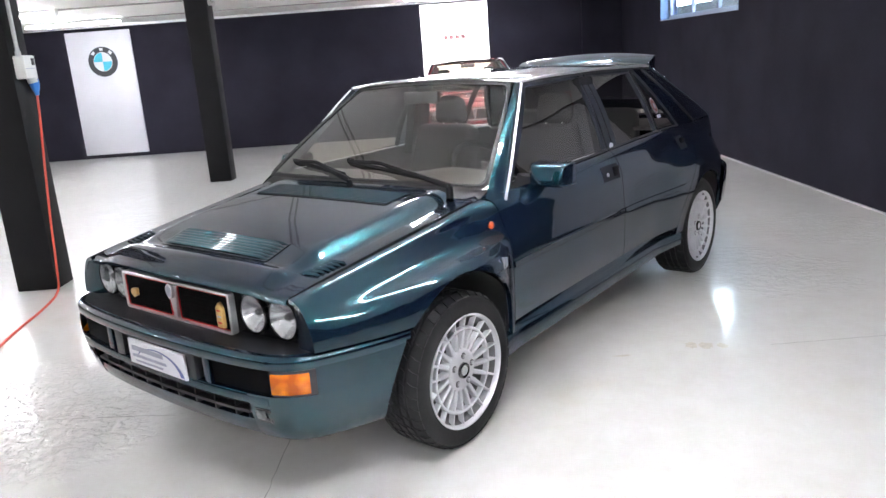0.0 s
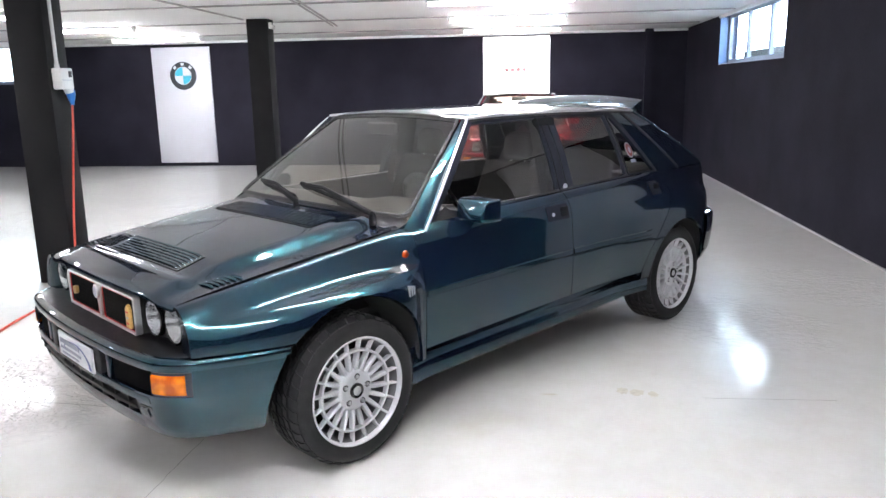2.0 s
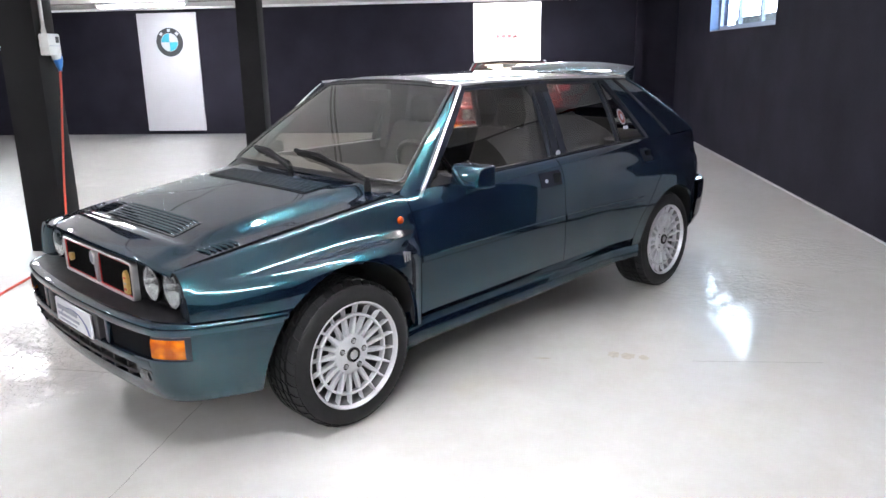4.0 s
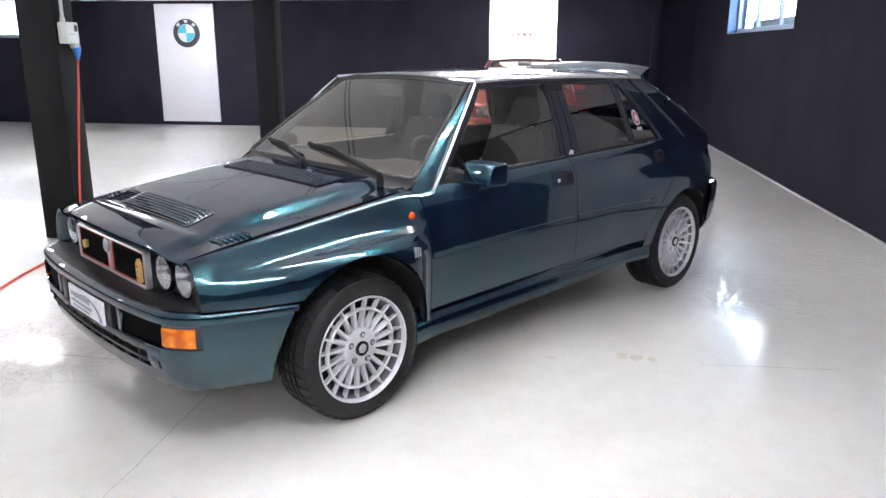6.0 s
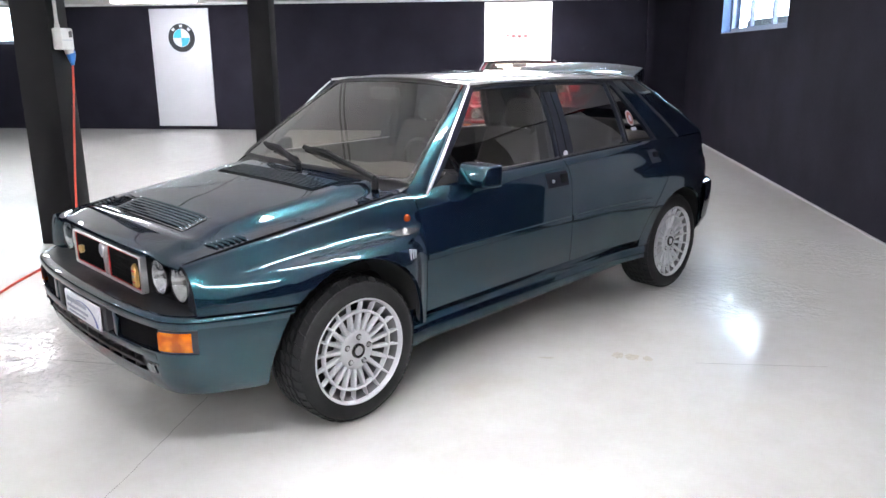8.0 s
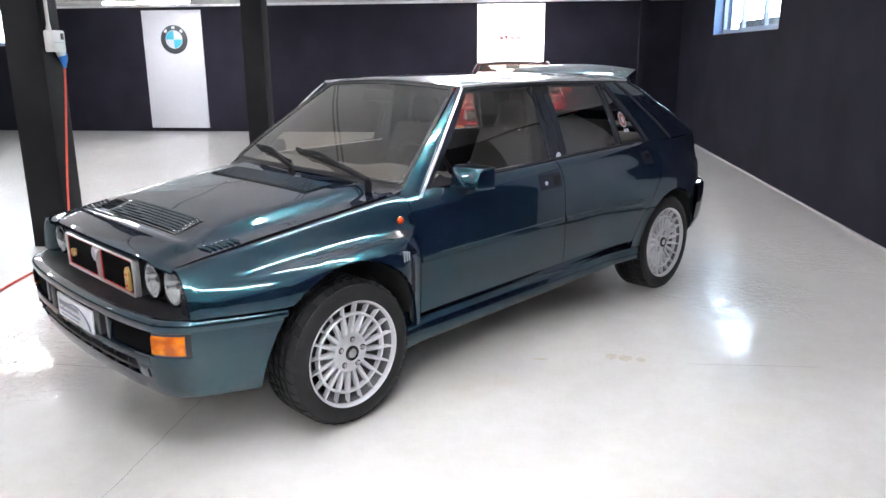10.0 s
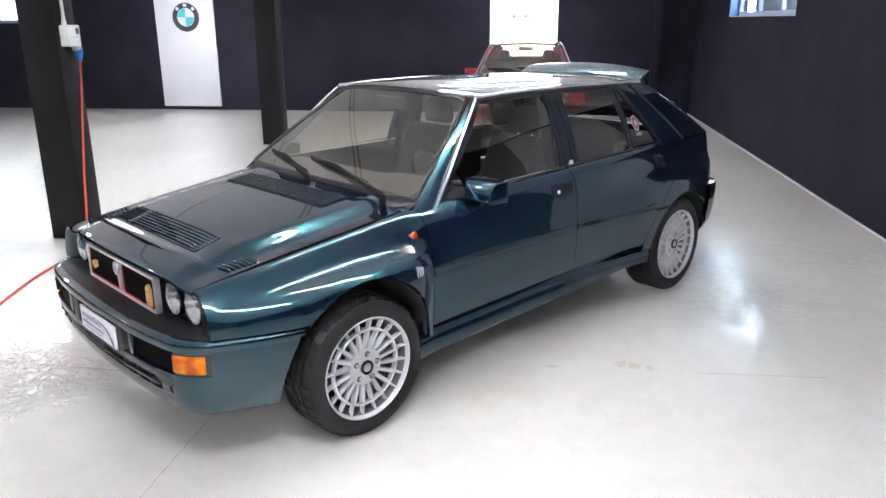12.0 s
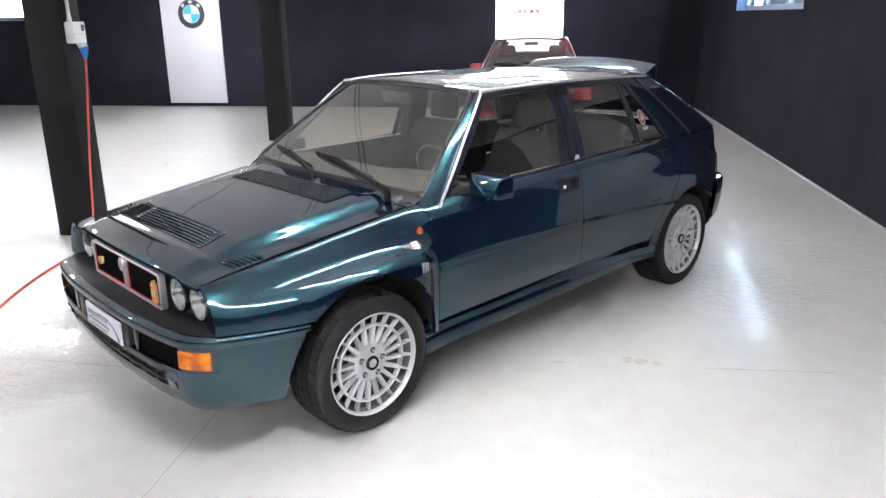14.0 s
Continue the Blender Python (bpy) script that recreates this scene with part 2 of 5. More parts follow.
def lens_plastic(name, col):
    m, n, l, p = shader(name)
    p.inputs["Roughness"].default_value = 0.22
    p.inputs["Coat Weight"].default_value = 0.6
    tc = n.new("ShaderNodeTexCoord")
    z = n.new("ShaderNodeTexNoise")
    z.inputs["Scale"].default_value = 22
    z.inputs["Detail"].default_value = 1
    l.new(tc.outputs["Object"], z.inputs["Vector"])
    r = n.new("ShaderNodeValToRGB")
    r.color_ramp.elements[0].position, r.color_ramp.elements[1].position = 0.38, 0.66
    r.color_ramp.elements[0].color = (*[c * 0.7 for c in col], 1)
    r.color_ramp.elements[1].color = (min(1, col[0] * 1.35), col[1] * 1.9, col[2], 1)
    l.new(z.outputs["Fac"], r.inputs[0])
    l.new(r.outputs[0], p.inputs["Base Color"])
    w = n.new("ShaderNodeTexWave")
    w.inputs["Scale"].default_value = 30
    w.bands_direction = "Z"
    l.new(tc.outputs["Object"], w.inputs["Vector"])
    u = n.new("ShaderNodeBump")
    u.inputs["Strength"].default_value = 0.10
    u.inputs["Distance"].default_value = 0.002
    l.new(w.outputs["Fac"], u.inputs["Height"])
    l.new(u.outputs[0], p.inputs["Normal"])
    return m


AMBER = lens_plastic("amber_lens", (0.60, 0.115, 0.001))
REPEATER = lens_plastic("dark_amber_lens", (0.42, 0.040, 0.002))
RED_LENS = lens_plastic("red_lens", (0.30, 0.006, 0.006))


# ---- mesh helpers ----
def part(name, bm, material, parent=None, label="", angle=38, local=None):
    """Links a bmesh as one mesh object, under a thing or a part where a parent is given."""
    me = bpy.data.meshes.new(name)
    bm.normal_update()
    bm.to_mesh(me)
    bm.free()
    me.materials.append(material)
    for p in me.polygons:
        p.use_smooth = True
    me.set_sharp_from_angle(angle=radians(angle))
    ob = new(name, me)
    if parent is not None:
        ob.parent = parent
    if local is not None:
        ob.matrix_basis = local
    if label:
        tagged(ob, label)
    return ob


def thing(name, label, category, m=None, group="", kind=""):
    ob = new(name)
    ob.empty_display_size = 0.1
    if m is not None:
        ob.matrix_basis = m
    return tagged(ob, label, category, group, kind)


def add_box(bm, lo, hi, bevel=0.0, seg=2):
    r = bmesh.ops.create_cube(bm, size=1)
    for v in r["verts"]:
        v.co = Vector([lo[i] + (v.co[i] + 0.5) * (hi[i] - lo[i]) for i in range(3)])
    if bevel:
        es = list({e for v in r["verts"] for e in v.link_edges})
        bmesh.ops.bevel(bm, geom=es, offset=bevel, segments=seg, profile=0.5, affect="EDGES")
    return bm


def boxed(lo, hi, bevel=0.0, seg=2):
    return add_box(bmesh.new(), lo, hi, bevel, seg)


def grid(bm, rows, flip=False, close=False):
    """Skins a list of rows of points; returns the faces."""
    vs = [[bm.verts.new(p) for p in r] for r in rows]
    out = []
    for a, b in zip(vs[:-1], vs[1:]):
        k = len(a)
        for i in range(k if close else k - 1):
            j = (i + 1) % k
            q = (a[i], a[j], b[j], b[i])
            out.append(bm.faces.new(q[::-1] if flip else q))
    return out


def tube(bm, pts, r, seg=8, cap=True):
    """A round rod along points; r may be a number or one number a point."""
    pts = [Vector(p) for p in pts]
    rr = r if isinstance(r, (list, tuple)) else [r] * len(pts)
    rows = []
    for i, p in enumerate(pts):
        d = (pts[min(i + 1, len(pts) - 1)] - pts[max(i - 1, 0)]).normalized()
        u = d.cross(Vector((0, 0, 1)) if abs(d.z) < 0.9 else Vector((1, 0, 0))).normalized()
        w = d.cross(u)
        rows.append([p + (u * math.cos(a) + w * math.sin(a)) * rr[i] for a in [2 * math.pi * k / seg for k in range(seg)]])
    grid(bm, rows, close=True)
    if cap:
        bm.verts.ensure_lookup_table()
        n = len(bm.verts)
        bm.faces.new([bm.verts[n - seg + k] for k in range(seg)])
        bm.faces.new([bm.verts[n - seg * len(pts) + k] for k in range(seg)][::-1])
    return bm


def revolve(bm, prof, axis="x", seg=48, at=(0, 0, 0)):
    """Turns a profile of (distance along the axis, radius) about the axis."""
    rows = []
    for k in range(seg):
        a = 2 * math.pi * k / seg
        c, s = math.cos(a), math.sin(a)
        row = []
        for d, r in prof:
            q = {"x": (d, r * c, r * s), "y": (r * c, d, r * s), "z": (r * c, r * s, d)}[axis]
            row.append(Vector(q) + Vector(at))
        rows.append(row)
    rows.append(rows[0])
    vs = [[bm.verts.new(p) for p in r] for r in rows[:-1]]
    vs.append(vs[0])
    for a, b in zip(vs[:-1], vs[1:]):
        for i in range(len(prof) - 1):
            if prof[i][1] < 1e-6 and prof[i + 1][1] < 1e-6:
                continue
            bm.faces.new((a[i], a[i + 1], b[i + 1], b[i]))
    bmesh.ops.remove_doubles(bm, verts=bm.verts, dist=1e-6)
    bmesh.ops.recalc_face_normals(bm, faces=bm.faces)
    return bm


def prism(bm, outline, lo, hi, plane="xz"):
    """Extrudes a flat outline between lo and hi along the axis that the plane leaves free."""
    def at(a, b, d):
        return {"xz": (a, d, b), "yz": (d, a, b), "xy": (a, b, d)}[plane]
    va = [bm.verts.new(at(a, b, lo)) for a, b in outline]
    vb = [bm.verts.new(at(a, b, hi)) for a, b in outline]
    fs = [bm.faces.new(va), bm.faces.new(vb[::-1])]
    k = len(outline)
    for i in range(k):
        fs.append(bm.faces.new((va[i], va[(i + 1) % k], vb[(i + 1) % k], vb[i])))
    bmesh.ops.recalc_face_normals(bm, faces=fs)
    return bm


def soften(bm, off, seg=2, sharp=30):
    """Bevels the edges that are sharper than an angle."""
    bm.normal_update()
    es = [e for e in bm.edges if len(e.link_faces) == 2 and e.calc_face_angle(0) > radians(sharp)]
    if es:
        bmesh.ops.bevel(bm, geom=es, offset=off, segments=seg, profile=0.5, affect="EDGES", clamp_overlap=True)
    return bm


def rim_in(bm, depth, outward):
    """Folds the open border of a sheet inwards, so that the panel shows its thickness."""
    bm.normal_update()
    if sum((f.normal.dot(outward) * f.calc_area() for f in bm.faces)) < 0:
        bmesh.ops.reverse_faces(bm, faces=bm.faces[:])
        bm.normal_update()
    nrm = {v: v.normal.copy() for v in bm.verts}
    es = [e for e in bm.edges if len(e.link_faces) == 1]
    src = {v.co.to_tuple(5): nrm[v] for e in es for v in e.verts}
    ex = bmesh.ops.extrude_edge_only(bm, edges=es)
    for v in [g for g in ex["geom"] if isinstance(g, bmesh.types.BMVert)]:
        v.co = v.co - src[v.co.to_tuple(5)] * depth
    return bm


def mirrored(bm):
    """A copy of a bmesh, mirrored in x."""
    me = bpy.data.meshes.new("tmp")
    bm.to_mesh(me)
    b2 = bmesh.new()
    b2.from_mesh(me)
    bpy.data.meshes.remove(me)
    for v in b2.verts:
        v.co.x = -v.co.x
    bmesh.ops.reverse_faces(b2, faces=b2.faces[:])
    return b2


def pair(name, bm, material, parent, label="", angle=38):
    """The left part and its mirror image."""
    b2 = mirrored(bm)
    return part(name, bm, material, parent, label, angle), part(name, b2, material, parent, label, angle)


def hermite(xs, ys, x):
    """Smooth interpolation through key values."""
    xs, ys = np.asarray(xs, float), np.asarray(ys, float)
    d = np.diff(ys) / np.diff(xs)
    m = np.zeros(len(xs))
    m[0], m[-1] = d[0], d[-1]
    for i in range(1, len(xs) - 1):
        m[i] = 0 if d[i - 1] * d[i] <= 0 else 2 * d[i - 1] * d[i] / (d[i - 1] + d[i])
    x = np.clip(x, xs[0], xs[-1])
    k = np.clip(np.searchsorted(xs, x) - 1, 0, len(xs) - 2)
    h = xs[k + 1] - xs[k]
    t = (x - xs[k]) / h
    return ((2 * t**3 - 3 * t**2 + 1) * ys[k] + (t**3 - 2 * t**2 + t) * h * m[k] + (-2 * t**3 + 3 * t**2) * ys[k + 1] + (t**3 - t**2) * h * m[k + 1])


def smooth_line(pts, n):
    """n points on a smooth curve through the given ones."""
    p = np.array(pts, float)
    s = np.concatenate(([0], np.cumsum(np.linalg.norm(np.diff(p, axis=0), axis=1))))
    t = np.linspace(0, s[-1], n)
    return [tuple(float(hermite(s, p[:, i], u)) for i in range(p.shape[1])) for u in t]


# ---- the hatchback: x to its left side, y to its tail, z up; the front axle at y = 0 ----
WB, WHEEL_R = 2.48, 0.295
STATION = (-0.60, -0.45, -0.30, -0.15, 0.0, 0.15, 0.28, 0.40, 0.60, 1.0, 1.45, 1.75, 2.1, 2.45, 2.75, 2.96, 3.05)
# half sections from the top edge of the flank down to the sill: x, then z, nine points a station
SEC_X = [
    [.632, .642, .650, .657, .664, .671, .677, .690, .722, .727, .726, .721, .714, .704, .690, .668, .650],
    [.654, .666, .675, .683, .691, .698, .705, .718, .741, .746, .745, .741, .735, .715, .703, .682, .664],
    [.676, .692, .699, .704, .709, .716, .726, .752, .774, .779, .778, .776, .762, .738, .726, .702, .680],
    [.698, .727, .746, .754, .758, .762, .770, .788, .802, .806, .806, .806, .793, .796, .770, .708, .678],
    [.714, .766, .814, .844, .852, .846, .826, .807, .810, .814, .814, .823, .838, .848, .818, .752, .708],
    [.722, .790, .845, .874, .880, .876, .858, .816, .814, .817, .817, .835, .870, .880, .855, .768, .716],
    [.727, .800, .855, .880, .885, .885, .868, .822, .818, .820, .820, .838, .875, .885, .862, .775, .722],
    [.730, .800, .855, .880, .885, .885, .866, .820, .817, .818, .818, .828, .865, .876, .855, .760, .705],
    [.730, .790, .845, .870, .875, .875, .860, .812, .806, .806, .806, .812, .850, .860, .845, .755, .700],
]
SEC_Z = [
    [.724, .747, .768, .788, .808, .828, .846, .862, .878, .893, .906, .915, .921, .915, .905, .904, .911],
    [.720, .744, .764, .784, .803, .823, .839, .853, .871, .886, .900, .909, .915, .897, .886, .886, .892],
    [.706, .724, .742, .760, .775, .791, .806, .826, .840, .852, .865, .875, .885, .862, .850, .838, .826],
    [.676, .687, .697, .707, .716, .721, .724, .742, .776, .782, .790, .802, .806, .802, .792, .795, .785],
    [.645, .666, .681, .688, .692, .693, .692, .694, .700, .702, .715, .728, .742, .744, .738, .750, .740],
    [.616, .634, .648, .654, .658, .657, .654, .650, .650, .652, .660, .680, .695, .695, .690, .700, .690],
    [.590, .590, .580, .580, .580, .580, .580, .585, .588, .590, .592, .600, .600, .600, .600, .600, .600],
    [.565, .500, .460, .460, .460, .460, .460, .460, .460, .460, .460, .460, .460, .460, .460, .460, .460],
    [.545, .310, .305, .305, .305, .305, .305, .305, .320, .330, .335, .340, .340, .340, .340, .340, .340],
]


def flank_row(y):
    """The half section at y, resampled; the blister's edge stays crisp."""
    xs = [float(hermite(STATION, SEC_X[k], y)) for k in range(9)]
    zs = [float(hermite(STATION, SEC_Z[k], y)) for k in range(9)]
    up = smooth_line(list(zip(xs[:5], zs[:5])), 22)
    dn = smooth_line(list(zip(xs[4:], zs[4:])), 14)
    # round the blister's edge a little
    pts = up[:-1] + dn
    k = len(up) - 1
    (ax, az), (bx, bz), (cx, cz) = pts[k - 1], pts[k], pts[k + 1]
    pts[k] = (0.5 * bx + 0.25 * (ax + cx), 0.5 * bz + 0.25 * (az + cz))
    return [(x, y, z) for x, z in pts]


def flank_x(y, z):
    """How far out the flank lies at y and z."""
    r = flank_row(y)
    for (x0, _, z0), (x1, _, z1) in zip(r[:-1], r[1:]):
        if z1 <= z <= z0:
            return x0 + (x1 - x0) * ((z0 - z) / max(1e-6, z0 - z1))
    return r[-1][0] if z < r[-1][2] else r[0][0]


def flank(y0, y1, step=0.025):
    bm = bmesh.new()
    n = max(2, int(round((y1 - y0) / step)))
    grid(bm, [flank_row(y0 + (y1 - y0) * i / n) for i in range(n + 1)])
    return bm


def cut_hole(bm, cy, cz, r, seg=44):
    """Cuts a round opening, seen from the side, out of a sheet."""
    inside = set(bm.faces)
    for k in range(seg):
        a = 2 * math.pi * k / seg
        nrm = Vector((0, math.cos(a), math.sin(a)))
        co = Vector((0, cy, cz)) + nrm * r
        near = [f for f in inside if f.is_valid]
        geom = list({e for f in near for e in f.edges} | {v for f in near for v in f.verts}) + near
        res = bmesh.ops.bisect_plane(bm, geom=geom, plane_co=co, plane_no=nrm, dist=1e-6)
        fs = {g for g in res["geom"] if isinstance(g, bmesh.types.BMFace)} | {f for f in near if f.is_valid}
        inside = {f for f in fs if (f.calc_center_median() - co).dot(nrm) < 0}
    bmesh.ops.delete(bm, geom=[f for f in inside if f.is_valid], context="FACES")
    return bm


def round_hole(bm, cx, cz, r, seg=28):
    """Cuts a round opening, seen from the front, out of a sheet."""
    inside = set(bm.faces)
    for k in range(seg):
        a = 2 * math.pi * k / seg
        nrm = Vector((math.cos(a), 0, math.sin(a)))
        co = Vector((cx, 0, cz)) + nrm * r
        near = [f for f in inside if f.is_valid]
        geom = list({e for f in near for e in f.edges} | {v for f in near for v in f.verts}) + near
        res = bmesh.ops.bisect_plane(bm, geom=geom, plane_co=co, plane_no=nrm, dist=1e-6)
        fs = {g for g in res["geom"] if isinstance(g, bmesh.types.BMFace)} | {f for f in near if f.is_valid}
        inside = {f for f in fs if (f.calc_center_median() - co).dot(nrm) < 0}
    bmesh.ops.delete(bm, geom=[f for f in inside if f.is_valid], context="FACES")
    return bm


def slice_plane(bm, co, nrm, faces=None):
    fs = faces if faces is not None else bm.faces[:]
    geom = list({v for f in fs for v in f.verts} | {e for f in fs for e in f.edges}) + list(fs)
    bmesh.ops.bisect_plane(bm, geom=geom, plane_co=co, plane_no=nrm, dist=1e-6)


def keep(bm, test):
    bmesh.ops.delete(bm, geom=[f for f in bm.faces if not test(f.calc_center_median())], context="FACES")
    return bm


REAR_EDGE = [(2.455, 0.935), (2.44, 0.80), (2.27, 0.685), (2.115, 0.50), (2.06, 0.40), (2.05, 0.30)]


def rear_edge_y(z):
    zs = [p[1] for p in REAR_EDGE][::-1]
    ys = [p[0] for p in REAR_EDGE][::-1]
    return float(np.interp(z, zs, ys))


def slice_rear_edge(bm, off):
    for _, z in REAR_EDGE[1:-1]:
        slice_plane(bm, (0, 0, z), (0, 0, 1))
    for (ya, za), (yb, zb) in zip(REAR_EDGE[:-1], REAR_EDGE[1:]):
        band = [f for f in bm.faces if zb < f.calc_center_median().z < za]
        d = Vector((0, yb - ya, zb - za)).normalized()
        nrm = Vector((0, -d.z, d.y))
        if nrm.y < 0:
            nrm = -nrm
        slice_plane(bm, Vector((0, ya + off, za)), nrm, band)


OUT = Vector((1, 0, 0.2))
GUT = [(0.40, 0.735, 0.862), (0.915, 0.534, 1.291), (1.2, 0.537, 1.300), (1.6, 0.533, 1.301), (2.0, 0.516, 1.293), (2.3, 0.498, 1.283), (2.47, 0.486, 1.276)]


def belt(y):
    return float(hermite(STATION, SEC_X[0], y)) - 0.004, float(hermite(STATION, SEC_Z[0], y))


def gutter(y):
    ys = [g[0] for g in GUT]
    if y < 0.915:
        return 0.534, 1.291
    return float(hermite(ys[1:], [g[1] for g in GUT][1:], y)), float(hermite(ys[1:], [g[2] for g in GUT][1:], y))


def side_x(y, z):
    """The glasshouse's side: straight from the belt to the gutter, a little bowed."""
    bx, bz = belt(max(0.62, min(y, 2.6)))
    gx, gz = gutter(y)
    t = (z - bz) / (gz - bz)
    return bx + (gx - bx) * t + 0.016 * math.sin(math.pi * max(0, min(1, t)))


def side_patch(outline, out=0.0, hole=None, step=0.05):
    """A panel on the glasshouse's side from an outline in y and z, with an opening if given."""
    bm = bmesh.new()

    def ring(o):
        r = []
        for (y0, z0), (y1, z1) in zip(o, o[1:] + o[:1]):
            k = max(1, int(round(math.hypot(y1 - y0, z1 - z0) / step)))
            r += [(y0 + (y1 - y0) * i / k, z0 + (z1 - z0) * i / k) for i in range(k)]
        return r

    if hole is None and len(outline) == 4:
        q = [Vector((0, *p)) for p in outline]
        grid(bm, [[q[0].lerp(q[1], j / 10).lerp(q[3].lerp(q[2], j / 10), i / 14) for i in range(15)] for j in range(11)])
        for v in bm.verts:
            v.co.x = side_x(v.co.y, v.co.z) + out
        return bm
    es = []
    for o in [outline] + ([hole] if hole else []):
        vs = [bm.verts.new((0, y, z)) for y, z in ring(o)]
        es += [bm.edges.new((vs[i], vs[(i + 1) % len(vs)])) for i in range(len(vs))]
    bmesh.ops.triangle_fill(bm, use_beauty=True, use_dissolve=False, edges=es)
    for v in bm.verts:
        v.co.x = side_x(v.co.y, v.co.z) + out
    return bm


FRONT_WIN = [(0.560, 0.882), (0.962, 1.262), (1.452, 1.270), (1.425, 0.912)]
FRONT_FRAME = [(0.49, 0.856), (0.62, 0.868), (1.437, 0.905), (1.462, 1.294), (0.93, 1.284)]
REAR_WIN = [(1.565, 0.918), (1.585, 1.271), (2.095, 1.258), (2.082, 0.926)]
REAR_FRAME = [(1.443, 0.905), (1.468, 1.294), (2.16, 1.278), (2.448, 0.912)]
QUARTER_WIN = [(2.118, 0.928), (2.130, 1.248), (2.158, 1.246), (2.405, 0.925)]


def bonnet_z(x, y):
    """Bonnet skin: raised flat middle, falling to the seams, dipping at the nose."""
    seam = float(hermite((-0.625, -0.60, -0.45, -0.15, 0.15, 0.40), (0.716, 0.727, 0.752, 0.795, 0.835, 0.868), y))
    a = abs(x)
    w = float(np.interp(y, (-0.6, 0.35), (0.60, 0.66)))
    u = a / w
    t = min(1.0, max(0.0, (u - 0.74) / 0.17))
    mid = 1 - t * t * (3 - 2 * t)
    rise = float(hermite((-0.62, -0.585, -0.545, -0.512, -0.445, -0.32, -0.15, 0.0, 0.4), (0.010, 0.015, 0.0205, 0.0245, 0.0135, 0.030, 0.036, 0.035, 0.028), y))
    return seam + rise * mid + 0.010 * (1 - min(1, u) ** 2)


def seam_x(y):
    return float(hermite(STATION, SEC_X[0], y)) - 0.004


def wheel(m):
    """One wheel with its tyre; the outer face looks along +x."""
    w = new("wheel")
    w.matrix_basis = m
    # tyre: carcass with circumferential grooves, then tread blocks cut as sipes
    prof = [(-0.098, 0.213), (-0.104, 0.225), (-0.108, 0.248), (-0.104, 0.270), (-0.094, 0.2830), (-0.080, 0.2890)]
    for g in (-0.052, -0.018, 0.018, 0.052):
        prof += [(g - 0.006, 0.290), (g - 0.005, 0.284), (g + 0.005, 0.284), (g + 0.006, 0.290)]
    prof += [(0.080, 0.2890), (0.094, 0.2830), (0.104, 0.270), (0.108, 0.248), (0.104, 0.225), (0.098, 0.213)]
    bm = revolve(bmesh.new(), prof, seg=72)
    tyre = part("tyre", bm, RUBBER, w, "black road tyre with blocked tread")
    # shoulder blocks
    bm = bmesh.new()
    for k in range(40):
        a = 2 * math.pi * k / 40
        for s in (-1, 1):
            vs = []
            for d, r, da in ((0.062, 0.2950, 0), (0.082, 0.2940, 0.030), (0.099, 0.2835, 0.045), (0.099, 0.2835, 0.173), (0.082, 0.2940, 0.158), (0.062, 0.2950, 0.128)):
                aa = a + da
                rr = r + 0.0010
                vs.append(bm.verts.new((s * d, rr * math.cos(aa), rr * math.sin(aa))))
            bm.faces.new(vs if s > 0 else vs[::-1])
        for x0, x1, tw in ((-0.046, -0.024, 0.05), (-0.012, 0.012, 0.06), (0.024, 0.046, 0.05)):
            vs = []
            for d, da in ((x0, 0), (x1, tw), (x1, tw + 0.122), (x0, 0.122)):
                vs.append(bm.verts.new((d, 0.2958 * math.cos(a + da), 0.2958 * math.sin(a + da))))
            bm.faces.new(vs)
    bmesh.ops.recalc_face_normals(bm, faces=bm.faces)
    bmesh.ops.solidify(bm, geom=bm.faces[:], thickness=0.008)
    part("tread", bm, RUBBER, tyre)
    # rim: flange, dish and barrel
    bm = revolve(bmesh.new(), [(0.098, 0.211), (0.104, 0.218), (0.107, 0.217), (0.107, 0.212), (0.101, 0.208), (0.094, 0.206), (0.088, 0.205)], seg=72)
    rim = part("rim", bm, SILVER, w, "silver painted multi-spoke alloy rim")
    # the barrel's darker grey paints in the shade behind the spokes
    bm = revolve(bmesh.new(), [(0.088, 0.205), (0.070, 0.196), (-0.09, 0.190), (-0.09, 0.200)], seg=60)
    part("rim_barrel", bm, BARREL_SHADE, rim, "silver rim barrel, coloured darker grey for the shade inside")
    bm = revolve(bmesh.new(), [(0.068, 0.166), (0.086, 0.166), (0.089, 0.163), (0.089, 0.158), (0.086, 0.155), (0.066, 0.155), (0.068, 0.166)], seg=60)
    part("rim_ring", bm, SILVER, rim)
    for k in range(20):
        a = 2 * math.pi * (k + 0.25) / 20
        bm = bmesh.new()
        rows = []
        for r, xo, hw in ((0.066, 0.074, 0.0092), (0.10, 0.081, 0.0085), (0.150, 0.086, 0.0072), (0.166, 0.087, 0.0045), (0.208, 0.094, 0.0040)):
            rows.append([(xo - 0.022, -hw * 1.25, r), (xo - 0.003, -hw, r), (xo, -hw * 0.6, r), (xo, hw * 0.6, r), (xo - 0.003, hw, r), (xo - 0.022, hw * 1.25, r)])
        grid(bm, rows, close=True)
        bmesh.ops.recalc_face_normals(bm, faces=bm.faces)
        bmesh.ops.rotate(bm, verts=bm.verts, cent=(0, 0, 0), matrix=Matrix.Rotation(a, 3, "X"))
        part("spoke", bm, SILVER, rim)
    bm = revolve(bmesh.new(), [(0.040, 0.088), (0.066, 0.086), (0.076, 0.080), (0.081, 0.070), (0.084, 0.045), (0.084, 0.0)], seg=48)
    hub = part("hub", bm, SILVER, w, "silver wheel centre with five bolts")
